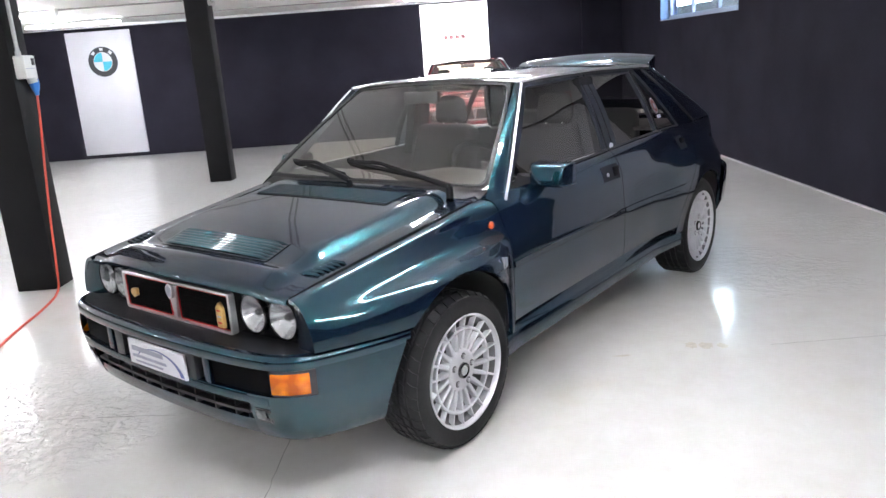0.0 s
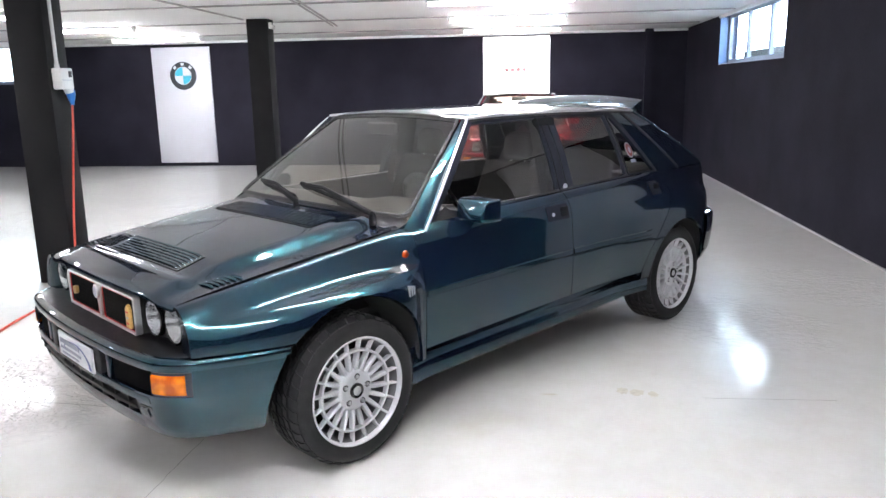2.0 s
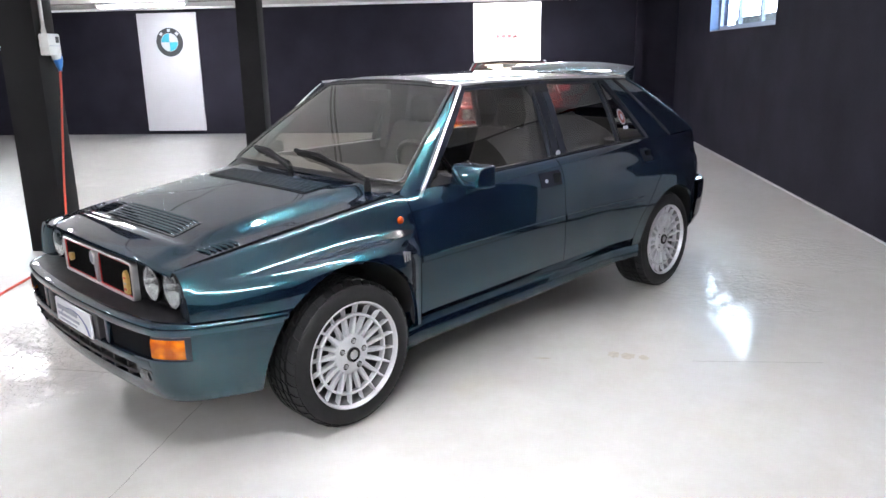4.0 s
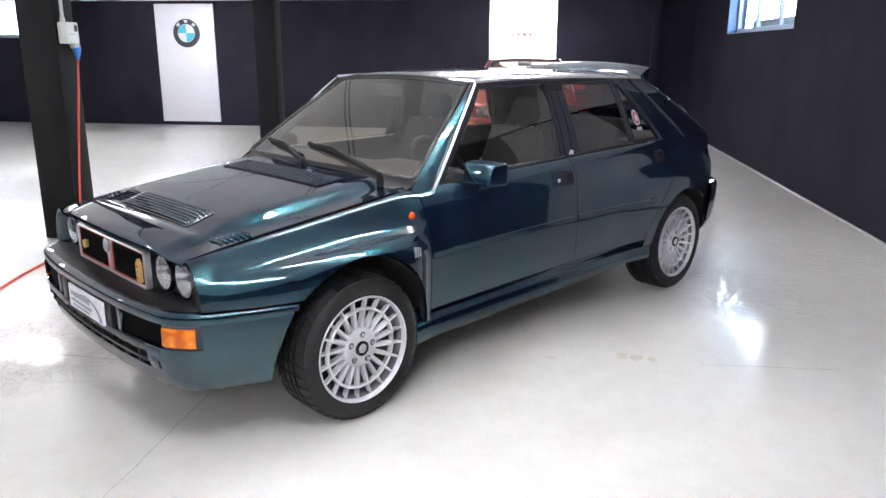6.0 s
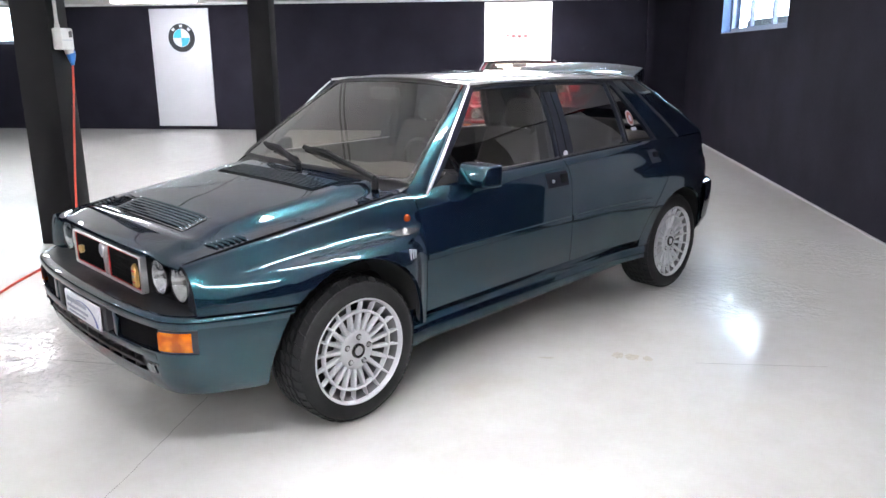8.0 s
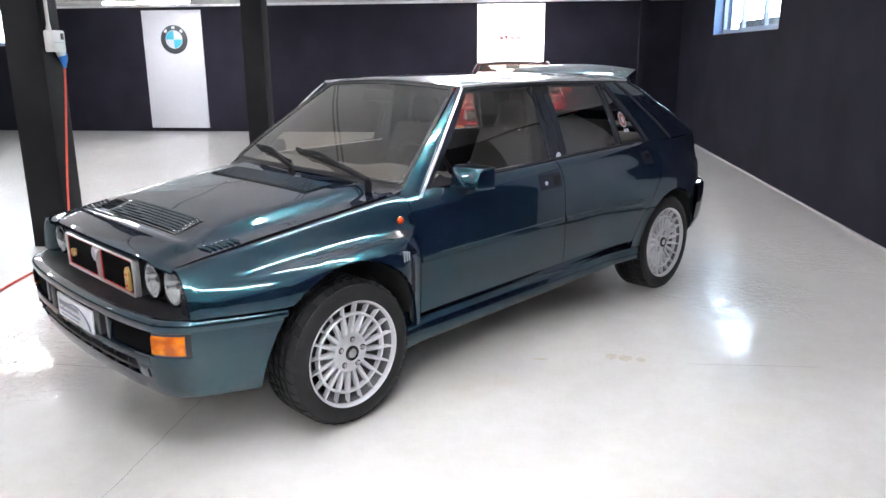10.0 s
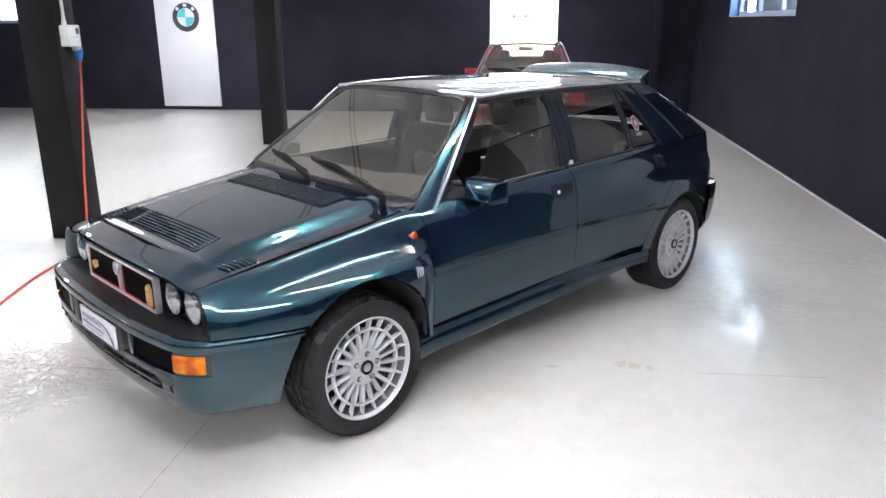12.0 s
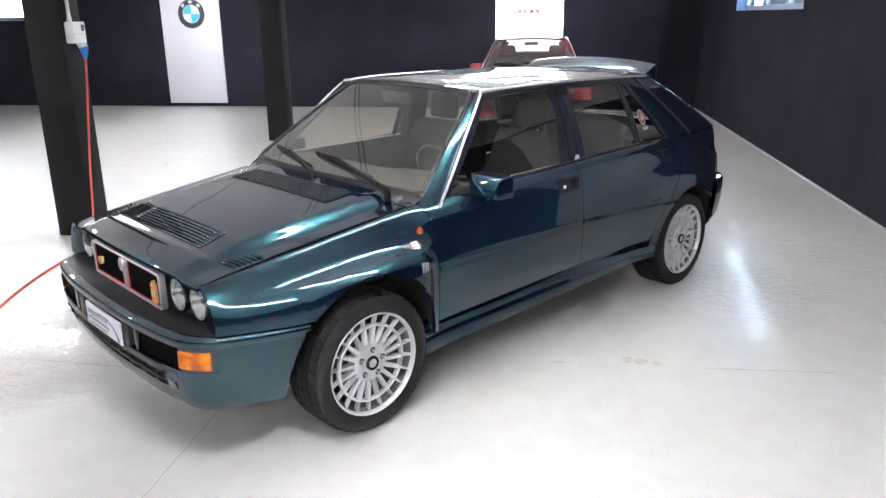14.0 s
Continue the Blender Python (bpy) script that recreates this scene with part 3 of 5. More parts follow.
    bm = revolve(bmesh.new(), [(0.080, 0.031), (0.092, 0.030), (0.094, 0.026), (0.092, 0.022), (0.090, 0.018), (0.0905, 0.0)], seg=32)
    cap = part("centre_cap", bm, GLOSS_BLACK, hub, "black centre cap with a metal crest")
    bm = revolve(bmesh.new(), [(0.0905, 0.019), (0.0925, 0.018), (0.0925, 0.010), (0.0915, 0.007), (0.0915, 0.0)], seg=20)
    part("crest", bm, BRIGHT, hub)
    for k in range(5):
        a = 2 * math.pi * k / 5 + 0.1
        at = (0, 0.056 * math.cos(a), 0.056 * math.sin(a))
        part("bolt_well", revolve(bmesh.new(), [(0.0845, 0.0125), (0.0855, 0.0115), (0.0835, 0.010), (0.0835, 0.0)], seg=16, at=at), UNDER, hub)
        part("bolt", revolve(bmesh.new(), [(0.080, 0.0085), (0.089, 0.008), (0.090, 0.005), (0.090, 0.0)], seg=6, at=at), BRIGHT, hub)
    bm = revolve(bmesh.new(), [(-0.02, 0.0), (-0.02, 0.142), (0.0, 0.142), (0.0, 0.07), (0.03, 0.068), (0.03, 0.0)], seg=40)
    part("brake_disc", bm, SILVER_DARK, w)
    bm = revolve(bmesh.new(), [(-0.085, 0.0), (-0.085, 0.186)], seg=40)
    part("wheel_back", bm, UNDER, w)
    return w


def build_car():
    car = thing("hatchback_car", "dark green metallic five-door hatchback parked on the pale resin floor", "car")

    # ---- hidden dark core that closes the shell ----
    bm = bmesh.new()
    add_box(bm, (-0.60, -0.54, 0.24), (0.60, 2.98, 0.50), 0.03)
    part("underbody", bm, UNDER, car)
    bm = bmesh.new()
    add_box(bm, (-0.56, -0.53, 0.50), (0.56, 0.36, 0.69), 0.03)
    part("engine_bay", bm, UNDER, car)
    bm = bmesh.new()
    n = 30
    rows = []
    for i in range(n + 1):
        y = 0.36 + (2.98 - 0.36) * i / n
        rows.append([(x - 0.035, y, z) for x, _, z in flank_row(y)[1::2]])
    grid(bm, rows)
    cut_hole(bm, WB, 0.295, 0.36)
    pair("inner_side", bm, UNDER, car)
    bm = bmesh.new()
    grid(bm, [[(x - 0.03, y, z) for x, y, z in flank_row(-0.58 + i * 0.06)[1:23]] for i in range(18)])
    pair("inner_wing", bm, UNDER, car)
    for y in (0.0, WB):
        bm = bmesh.new()
        seg = 28
        rows = []
        for k in range(seg + 1):
            a = 0.02 + (math.pi - 0.04) * k / seg
            rows.append([(x, y + 0.375 * math.cos(a), 0.295 + (0.372 if y == 0 else 0.34) * math.sin(a)) for x in (0.50, 0.62, 0.74, 0.845)])
            lim = max(0.72, flank_x(rows[-1][0][1], rows[-1][0][2]) - 0.02)
            rows[-1] = [(min(x, lim - 0.02 * (3 - i)), yy, zz) for i, (x, yy, zz) in enumerate(rows[-1])]
        grid(bm, rows)
        pair("wheel_arch_liner", bm, UNDER, car)

    # ---- flank panels ----
    AR, RR = 0.378, 0.345
    bm = flank(-0.60, 0.398, 0.02)
    cut_hole(bm, 0.0, 0.295, AR)
    slice_plane(bm, (0, 0, 0.562), (0, 0, 1))
    keep(bm, lambda c: c.z > 0.562 or c.y > 0.1)
    rim_in(bm, 0.014, OUT)
    wings = pair("front_wing", bm, GREEN, car, "green front wing with a boxed wheel blister")

    bm = bmesh.new()
    r0 = [p for p in flank_row(-0.60) if p[2] > 0.556]
    grid(bm, [[(x - 0.001, y + 0.002, z) for x, y, z in r0], [(min(x - 0.012, 0.645), y + 0.010, z) for x, y, z in r0], [(0.60, y + 0.045, min(z, 0.70)) for x, y, z in r0]])
    b2 = mirrored(bm)
    part("wing_nose", bm, GREEN, wings[0])
    part("wing_nose", b2, GREEN, wings[1])

    bm = flank(0.402, 1.435)
    slice_plane(bm, (0, 0, 0.345), (0, -0.018, 1))
    keep(bm, lambda c: c.z > 0.345 + 0.018 * c.y)
    rim_in(bm, 0.014, OUT)
    fdoors = pair("front_door", bm, GREEN, car, "green front door with a framed window")
    bm = flank(1.439, 2.60)
    cut_hole(bm, WB, 0.295, RR)
    slice_plane(bm, (0, 0, 0.345), (0, -0.018, 1))
    slice_rear_edge(bm, -0.002)
    keep(bm, lambda c: c.z > 0.345 + 0.018 * c.y and c.y < rear_edge_y(c.z))
    rim_in(bm, 0.014, OUT)
    rdoors = pair("rear_door", bm, GREEN, car, "green rear door with a framed window")
    bm = flank(1.9, 3.076)
    cut_hole(bm, WB, 0.295, RR)
    slice_rear_edge(bm, 0.003)
    keep(bm, lambda c: c.y > rear_edge_y(c.z))
    rim_in(bm, 0.014, OUT)
    pair("rear_wing", bm, GREEN, car, "green rear quarter with a flared wheel arch")

    # rubbing crease along the doors: a shallow step
    for doors, y0, y1 in ((fdoors, 0.41, 1.43), (rdoors, 1.445, 2.12)):
        bm = bmesh.new()
        rows = []
        for i in range(30):
            y = y0 + (y1 - y0) * i / 29
            x = flank_x(y, 0.59)
            z = 0.588 + 0.010 * y
            rows.append([(flank_x(y, z + 0.016) - 0.001, y, z + 0.016), (x + 0.004, y, z + 0.011), (x + 0.0045, y, z - 0.011), (flank_x(y, z - 0.016) - 0.001, y, z - 0.016)])
        grid(bm, rows)
        b2 = mirrored(bm)
        part("door_crease", bm, GREEN, doors[0])
        part("door_crease", b2, GREEN, doors[1])

    # sill skirt
    bm = bmesh.new()
    rows = []
    for i in range(40):
        y = 0.285 + (2.13 - 0.285) * i / 39
        e = 0.012 * max(0, 1 - (y - 0.285) / 0.15) * 2
        zb = 0.212 + 0.020 * (y - 0.3)
        zt = 0.345 + 0.018 * y
        f = 0.03 * max(0.0, (y - 1.9) / 0.2)
        rows.append([(0.775, y, zt + 0.01), (0.778, y, zt - 0.022), (0.786, y, zt - 0.038), (0.806 + e + f, y, zt - 0.050), (0.814 + e + f, y, zt - 0.062), (0.812 + e + f, y, zb + 0.014), (0.800 + e, y, zb), (0.70, y, zb)])
    grid(bm, rows)
    bm.faces.new([bm.verts.new(p) for p in rows[0]])
    bm.faces.new([bm.verts.new(p) for p in rows[-1]])
    pair("sill", bm, GREEN, car, "green side skirt under the doors")

    # ---- bonnet ----
    bm = bmesh.new()
    ny, nx = 80, 72
    rows = []
    for i in range(ny + 1):
        y = -0.622 + (0.345 + 0.622) * (i / ny)
        w = seam_x(max(-0.6, y)) - 0.0005 - 0.012 * max(0, (-0.585 - y) / 0.037)
        rows.append([(-w + 2 * w * j / nx, y + 0.03 * (abs(-w + 2 * w * j / nx) / 0.64) ** 2 * max(0, min(1, (-0.45 - y) / 0.17)), bonnet_z(-w + 2 * w * j / nx, y)) for j in range(nx + 1)])
    grid(bm, rows)
    # nose fold
    front = [[(x, y - 0.003 * k, z - 0.005 * k - 0.0012 * k * k) for x, y, z in rows[0]] for k in (0, 1, 2)]
    grid(bm, [front[0], front[1], front[2], [(x, y + 0.03, z) for x, y, z in front[2]]], flip=True)
    # openings for the louvres
    LV = (-0.446, -0.322, 0.335)
    bmesh.ops.remove_doubles(bm, verts=bm.verts, dist=1e-5)
    bmesh.ops.recalc_face_normals(bm, faces=bm.faces)
    bonnet = part("bonnet", bm, GREEN, car, "green bonnet with cooling louvres", 60)
    # main louvres: a raised panel of slats over a dark well
    bm = bmesh.new()
    pts = []
    for i in range(9):
        y = LV[0] + (LV[1] - LV[0]) * i / 8
        pts.append([(x, y, bonnet_z(x, y) + 0.0025) for x in np.linspace(-LV[2], LV[2], 25)])
    grid(bm, pts)
    part("louvre_well", bm, GLOSS_BLACK, bonnet, "dark well under the louvres")
    for i in range(7):
        y = LV[0] + 0.010 + (LV[1] - LV[0] - 0.010) * i / 7
        bm = bmesh.new()
        rows = []
        for x in np.linspace(-LV[2], LV[2], 25):
            z = bonnet_z(x, y)
            e = min(1.0, (LV[2] - abs(x)) / 0.05) ** 0.5
            rows.append([(x, y, z + 0.0028), (x, y + 0.001, z + 0.003 + 0.005 * e), (x, y + 0.004, z + 0.003 + 0.0095 * e), (x, y + 0.008, z + 0.003 + 0.0105 * e), (x, y + 0.0125, z + 0.003 + 0.006 * e), (x, y + 0.0135, z + 0.0028)])
        grid(bm, rows, flip=True)
        part("louvre_slat", bm, GREEN, bonnet)
    # small side louvres
    for s in (-1, 1):
        for i in range(6):
            y0 = -0.455 + 0.021 * i
            bm = bmesh.new()
            rows = []
            for k in range(7):
                x = s * (0.525 + 0.085 * k / 6 + 0.004 * i)
                y = y0 + 0.012 * k / 6
                z = bonnet_z(x, y)
                e = (1.0, 0.0)[k in (0, 6)]
                rows.append([(x, y, z + 0.001), (x, y + 0.001, z + 0.001 + 0.006 * e), (x, y + 0.005, z + 0.001 + 0.011 * e), (x, y + 0.011, z + 0.001 + 0.008 * e), (x, y + 0.017, z + 0.001)])
            grid(bm, rows, flip=s > 0)
            part("side_louvre", bm, GREEN, bonnet)
            bm = bmesh.new()
            rows = []
            for k in range(7):
                x = s * (0.525 + 0.085 * k / 6 + 0.004 * i)
                y = y0 + 0.012 * k / 6
                rows.append([(x, y + 0.0172, bonnet_z(x, y) + 0.0012), (x, y + 0.0200, bonnet_z(x, y) + 0.0012)])
            grid(bm, rows, flip=s > 0)
            part("louvre_gap", bm, STALK, bonnet)
    # rear air intake: dark slats across the bonnet's back
    bm = bmesh.new()
    grid(bm, [[(x, y, bonnet_z(x, y) + 0.0025) for x in np.linspace(-0.41, 0.41, 25)] for y in np.linspace(0.108, 0.258, 8)])
    part("intake_well", bm, STALK, bonnet)
    for i in range(9):
        y = 0.122 + 0.0155 * i
        bm = bmesh.new()
        rows = []
        for x in np.linspace(-0.41, 0.41, 21):
            z = bonnet_z(x, y)
            rows.append([(x, y, z + 0.0028), (x, y + 0.0008, z + 0.0062), (x, y + 0.0050, z + 0.0074), (x, y + 0.0062, z + 0.0028)])
        grid(bm, rows, flip=True)
        part("intake_slat", bm, GREEN, bonnet)

    # cowl under the windscreen
    def ws_low(x):
        return 0.335 + 0.085 * (abs(x) / 0.69) ** 2, 0.905 - 0.012 * (abs(x) / 0.69) ** 2

    def ws_top(x):
        return 0.935 + 0.02 * (abs(x) / 0.51) ** 2, 1.306 - 0.022 * (abs(x) / 0.51) ** 2

    bm = bmesh.new()
    rows = []
    for x in np.linspace(-0.69, 0.69, 31):
        yb, zb = ws_low(x)
        z0 = bonnet_z(x, 0.345)
        rows.append([(x, 0.335, z0 - 0.03), (x, 0.349, z0 - 0.012), (x, 0.5 * (0.349 + yb), 0.5 * (z0 + zb) - 0.012), (x, yb + 0.02, zb - 0.004)])
    grid(bm, rows, flip=True)
    part("cowl", bm, TRIM_BLACK, car, "black cowl panel below the windscreen")

    # ---- windscreen ----
    WT, WL = 0.492, 0.696
    def ws_point(u, v, out=0.0):
        """u from -1 to 1 across, v from 0 (foot) to 1 (head)."""
        hw = WL + (WT - WL) * v + 0.008 * math.sin(math.pi * v)
        x = u * hw
        yb, zb = ws_low(u * WL)
        yt, zt = ws_top(u * WT)
        n = Vector((0, -0.62, 0.78))
        p = Vector((x, yb + (yt - yb) * v, zb + (zt - zb) * v)) + n * (0.012 * math.sin(math.pi * v) * (1 - u * u * 0.5) + out)
        return p

    bm = bmesh.new()
    grid(bm, [[ws_point(-1 + 2 * i / 24, j / 16) for i in range(25)] for j in range(17)])
    glass = part("windscreen", bm, GLASS_FRONT, car, "tinted windscreen in a black rubber surround")
    glass.visible_shadow = False

    def ws_border(d0, d1, o0, o1):
        """A band round the windscreen between two insets."""
        def loop(d, o):
            r, c = [], 0.05
            for u, v in smooth_rect(1 - d, d, 1 - d * 1.4, c):
                r.append(ws_point(u, v, o))
            return r
        return loop(d0, o0), loop(d1, o1)

    def smooth_rect(hu, v0, v1, r, k=5):
        out = []
        for cx, cv, a0 in ((hu - r, v1 - r * 1.3, 0), (-hu + r, v1 - r * 1.3, 90), (-hu + r, v0 + r * 1.3, 180), (hu - r, v0 + r * 1.3, 270)):
            for i in range(k + 1):
                a = radians(a0 + 90 * i / k)
                out.append((cx + r * math.cos(a), cv + r * 1.3 * math.sin(a)))
        full = []
        for q, ((u0, w0), (u1, w1)) in enumerate(zip(out, out[1:] + out[:1])):
            m = 14 if q % (k + 1) == k else 1
            full += [(u0 + (u1 - u0) * i / m, w0 + (w1 - w0) * i / m) for i in range(m)]
        return full

    a, b = ws_border(-0.002, 0.032, 0.004, 0.002)
    bm = bmesh.new()
    grid(bm, [a, b], close=True)
    part("windscreen_seal", bm, SEAL, glass)
    a, b = ws_border(0.006, 0.017, 0.006, 0.006)
    m1, m2 = ws_border(0.009, 0.014, 0.009, 0.009)
    bm = bmesh.new()
    grid(bm, [a, m1, m2, b], close=True)
    part("windscreen_trim", bm, SEAL, glass, "black rubber windscreen surround")

    # ---- pillars, roof ----
    bm = bmesh.new()
    rows = []
    for i in range(21):
        v = -0.07 + 1.07 * i / 20
        g = ws_point(1.0, v, -0.004)
        o = Vector((0.742, 0.470, 0.846)).lerp(Vector((0.532, 0.940, 1.279)), v)
        mid = (g + o) / 2 + Vector((0.001 + 0.009 * max(v, 0), -0.001, 0.001))
        mid = (g + o) / 2 + Vector((0.003, -0.003, 0.002))
        rows.append([g, g.lerp(mid, 0.6) + Vector((0.001, -0.001, 0.001)), mid, mid.lerp(o, 0.6) + Vector((0.0015, 0, 0)), o, o + Vector((-0.03, 0.01, -0.004))])
    grid(bm, rows, flip=True)
    pair("a_pillar", bm, GREEN, car, "green windscreen pillar", 70)
    # wing top by the pillar's foot
    bm = bmesh.new()
    rows = []
    for i in range(9):
        y = 0.335 + 0.15 * i / 8
        bx = float(hermite(STATION, SEC_X[0], min(y, 0.40))) + max(0, y - 0.40) * 0.55
        bz = float(hermite(STATION, SEC_Z[0], y))
        inner = 0.60 + 0.07 * i / 8
        zi = bonnet_z(0.64, 0.34) + 0.022 * i / 8
        rows.append([(inner, y, zi - 0.004), (0.5 * (inner + bx), y, 0.5 * (zi + bz) + 0.004), (bx + 0.002, y, bz + 0.001)])
    grid(bm, rows)
    pair("scuttle_corner", bm, GREEN, car)

    bm = bmesh.new()
    rows = []
    for i in range(37):
        y = 0.945 + (2.50 - 0.945) * i / 36
        gx, gz = gutter(min(y, 2.47))
        crown = 0.030 + 0.005 * math.sin(math.pi * i / 36)
        row = []
        for j in range(33):
            u = -1 + 2 * j / 32
            lift = crown * (1 - abs(u) ** 2.6)
            yy = y + (0.02 * u * u - 0.02) * max(0, 1 - i / 6)
            row.append((u * (gx - 0.004 - 0.014 * max(0, 1 - i / 4)), yy, gz - 0.004 + lift + (0.0 if i else -0.006)))
        rows.append(row)
    grid(bm, rows)
    roof = part("roof", bm, GREEN, car, "green roof panel")
    # drip rails: bright at the pillars, dark towards the tail
    path = [(0.752, 0.468, 0.842), (0.70, 0.598, 0.962), (0.636, 0.744, 1.102), (0.584, 0.866, 1.220), (0.553, 0.932, 1.278)]
    bm = bmesh.new()
    tube(bm, smooth_line(path, 20), 0.0065, 8)
    pair("pillar_trim", bm, BRIGHT, car, "bright metal drip rail on the windscreen pillar")
    pts = []
    for i in range(30):
        y = 0.935 + (2.465 - 0.935) * i / 29
        gx, gz = gutter(y)
        pts.append((gx + 0.010, y, gz - 0.004))
    bm = bmesh.new()
    tube(bm, pts, 0.0075, 8)
    pair("drip_rail", bm, BRIGHT, roof, "bright metal drip rail")
    bm = bmesh.new()
    grid(bm, [[(x + 0.004, y, z + 0.004), (x + 0.006, y, z - 0.014), (x - 0.004, y, z - 0.02)] for x, y, z in pts], flip=True)
    pair("door_gutter", bm, SEAL, roof)

    # ---- windows ----
    def frame_set(doors, outer, hole, name_glass, extra=None):
        bm = side_patch(outer, 0.002, hole)
        rim_in(bm, 0.020, OUT)
        b2 = mirrored(bm)
        fr = part("window_frame", bm, FRAME, doors[0], "dark window frame"), part("window_frame", b2, FRAME, doors[1], "dark window frame")
        bm = side_patch(hole, -0.010)
        b2 = mirrored(bm)
        for d, b in ((doors[0], bm), (doors[1], b2)):
            g = part("window_glass", b, GLASS_SIDE, d, "tinted window glass")
            g.visible_shadow = False
        return fr

    fr = frame_set(fdoors, FRONT_FRAME, FRONT_WIN, "glass")
    frame_set(rdoors, REAR_FRAME[:2] + [(2.108, 1.280), (2.100, 0.916)], REAR_WIN, "glass")
    bm = side_patch([(2.100, 0.916), (2.108, 1.280), (2.19, 1.276), (2.448, 0.912)], 0.001, QUARTER_WIN)
    rim_in(bm, 0.018, OUT)
    pair("quarter_frame", bm, FRAME, car, "black quarter window frame")
    bm = side_patch(QUARTER_WIN, -0.008)
    for g in pair("quarter_glass", bm, GLASS_SIDE, car, "tinted triangular quarter window"):
        g.visible_shadow = False
    # dull strip up the rear edge of the front door's frame and along the belt
    def strip(doors, pts, r, mat, name, label=""):
        p = [(side_x(y, z) + 0.006, y, z) for y, z in pts]
        bm = tube(bmesh.new(), smooth_line(p, 16), r, 6)
        b2 = mirrored(bm)
        part(name, bm, mat, doors[0], label)
        part(name, b2, mat, doors[1], label)
    strip(fdoors, [(1.440, 0.912), (1.452, 1.09), (1.466, 1.276)], 0.0026, STALK, "frame_strip")
    strip(rdoors, [(1.505, 0.918), (1.515, 1.09), (1.524, 1.28)], 0.0028, STALK, "frame_strip")
    strip(fdoors, [(0.62, 0.880), (1.0, 0.896), (1.43, 0.910)], 0.0055, SEAL, "belt_seal")
    strip(rdoors, [(1.45, 0.910), (1.8, 0.920), (2.10, 0.923)], 0.0055, SEAL, "belt_seal")
    strip(rdoors, [(2.100, 0.925), (2.106, 1.09), (2.112, 1.262)], 0.0060, STALK, "window_divider")
    # badge at the foot of the centre pillar, and the round sticker
    x = side_x(1.487, 0.922) + 0.006
    bm = revolve(bmesh.new(), [(0.0, 0.017), (0.005, 0.016), (0.006, 0.0)], seg=18, at=(x, 1.487, 0.922))
    b2 = mirrored(bm)
    for d, b in ((rdoors[0], bm), (rdoors[1], b2)):
        part("pillar_badge", b, BRIGHT, d, "round silver badge")
    def sticker(rr, out, mat, name):
        bm = bmesh.new()
        vs = []
        for k in range(24):
            a = 2 * math.pi * k / 24
            y, z = 2.215 + rr * 0.8 * math.cos(a), 1.055 + rr * math.sin(a)
            vs.append(bm.verts.new((side_x(y, z) + out, y, z)))
        bm.faces.new(vs)
        return part(name, bm, mat, car)
    sticker(0.044, -0.0050, SIGN_GREY, "sticker_ring")
    sticker(0.036, -0.0035, STICKER_RED, "sticker_disc")
    sticker(0.018, -0.0020, GREY_PRINT, "sticker_centre")
    bm = bmesh.new()
    vs = [bm.verts.new((side_x(y, z) - 0.005, y, z)) for y, z in ((2.195, 0.985), (2.25, 0.985), (2.25, 1.003), (2.195, 1.003))]
    bm.faces.new(vs)
    part("sticker_label", bm, GREY_PRINT, car)

    # ---- rear pillar, hatch, spoiler ----
    HATCH_EDGE = smooth_line([(0.486, 2.47, 1.272), (0.541, 2.655, 1.176), (0.600, 2.855, 1.056), (0.646, 3.010, 0.966), (0.664, 3.075, 0.915)], 5)

    def c_side(s, t):
        """s from the quarter window back to the hatch, t from the roof down."""
        a = Vector((side_x(2.19, 1.276), 2.19, 1.276)).lerp(Vector((side_x(2.45, 0.912), 2.45, 0.912)), t)
        q = t * 4
        k = min(3, int(q))
        b = Vector(HATCH_EDGE[k]).lerp(Vector(HATCH_EDGE[k + 1]), q - k)
        p = a.lerp(b, s)
        p.x += 0.012 * math.sin(math.pi * s) * math.sin(math.pi * (0.1 + 0.8 * t))
        return p
    bm = bmesh.new()
    grid(bm, [[c_side(i / 12, j / 14) for j in range(15)] for i in range(13)], flip=True)
    rim_in(bm, 0.012, OUT)
    pair("rear_pillar", bm, GREEN, car, "green rear pillar panel")
    bm = tube(bmesh.new(), [c_side(0.42, t / 10) + Vector((0.003, 0, 0)) for t in range(11)], 0.007, 6)
    pair("pillar_seal", bm, SEAL, car)
    bm = tube(bmesh.new(), [c_side(1.0, t / 12) + Vector((-0.004, 0, 0)) for t in range(13)], [0.011 - 0.0004 * t for t in range(13)], 10)
    pair("hatch_edge", bm, GREEN, car)
    bm = bmesh.new()
    rows = []
    for j in range(15):
        t = j / 14
        e = c_side(1.0, t)
        rows.append([(u * (e.x - 0.006), e.y + 0.045 * (1 - u * u), e.z + 0.012 * (1 - u * u)) for u in np.linspace(-1, 1, 21)])
    grid(bm, rows)
    z_hi, z_lo = c_side(1.0, 2 / 14).z, c_side(1.0, 10 / 14).z
    cut = [f for f in bm.faces if z_lo < f.calc_center_median().z - 0.006 < z_hi and abs(f.calc_center_median().x) < 0.44]
    bmesh.ops.delete(bm, geom=cut, context="FACES")
    hatch = part("tailgate", bm, GREEN, car, "green tailgate with a sloping rear window")
    bm = bmesh.new()
    rows = []
    for j in range(2, 11):
        e = c_side(1.0, j / 14)
        rows.append([(u * (e.x - 0.07), e.y + 0.048 * (1 - u * u) + 0.006, e.z + 0.014 * (1 - u * u) + 0.006) for u in np.linspace(-1, 1, 17)])
    grid(bm, rows)
    part("rear_window", bm, GLASS_SIDE, hatch, "tinted sloping rear window").visible_shadow = False
    bm = bmesh.new()
    rows = []
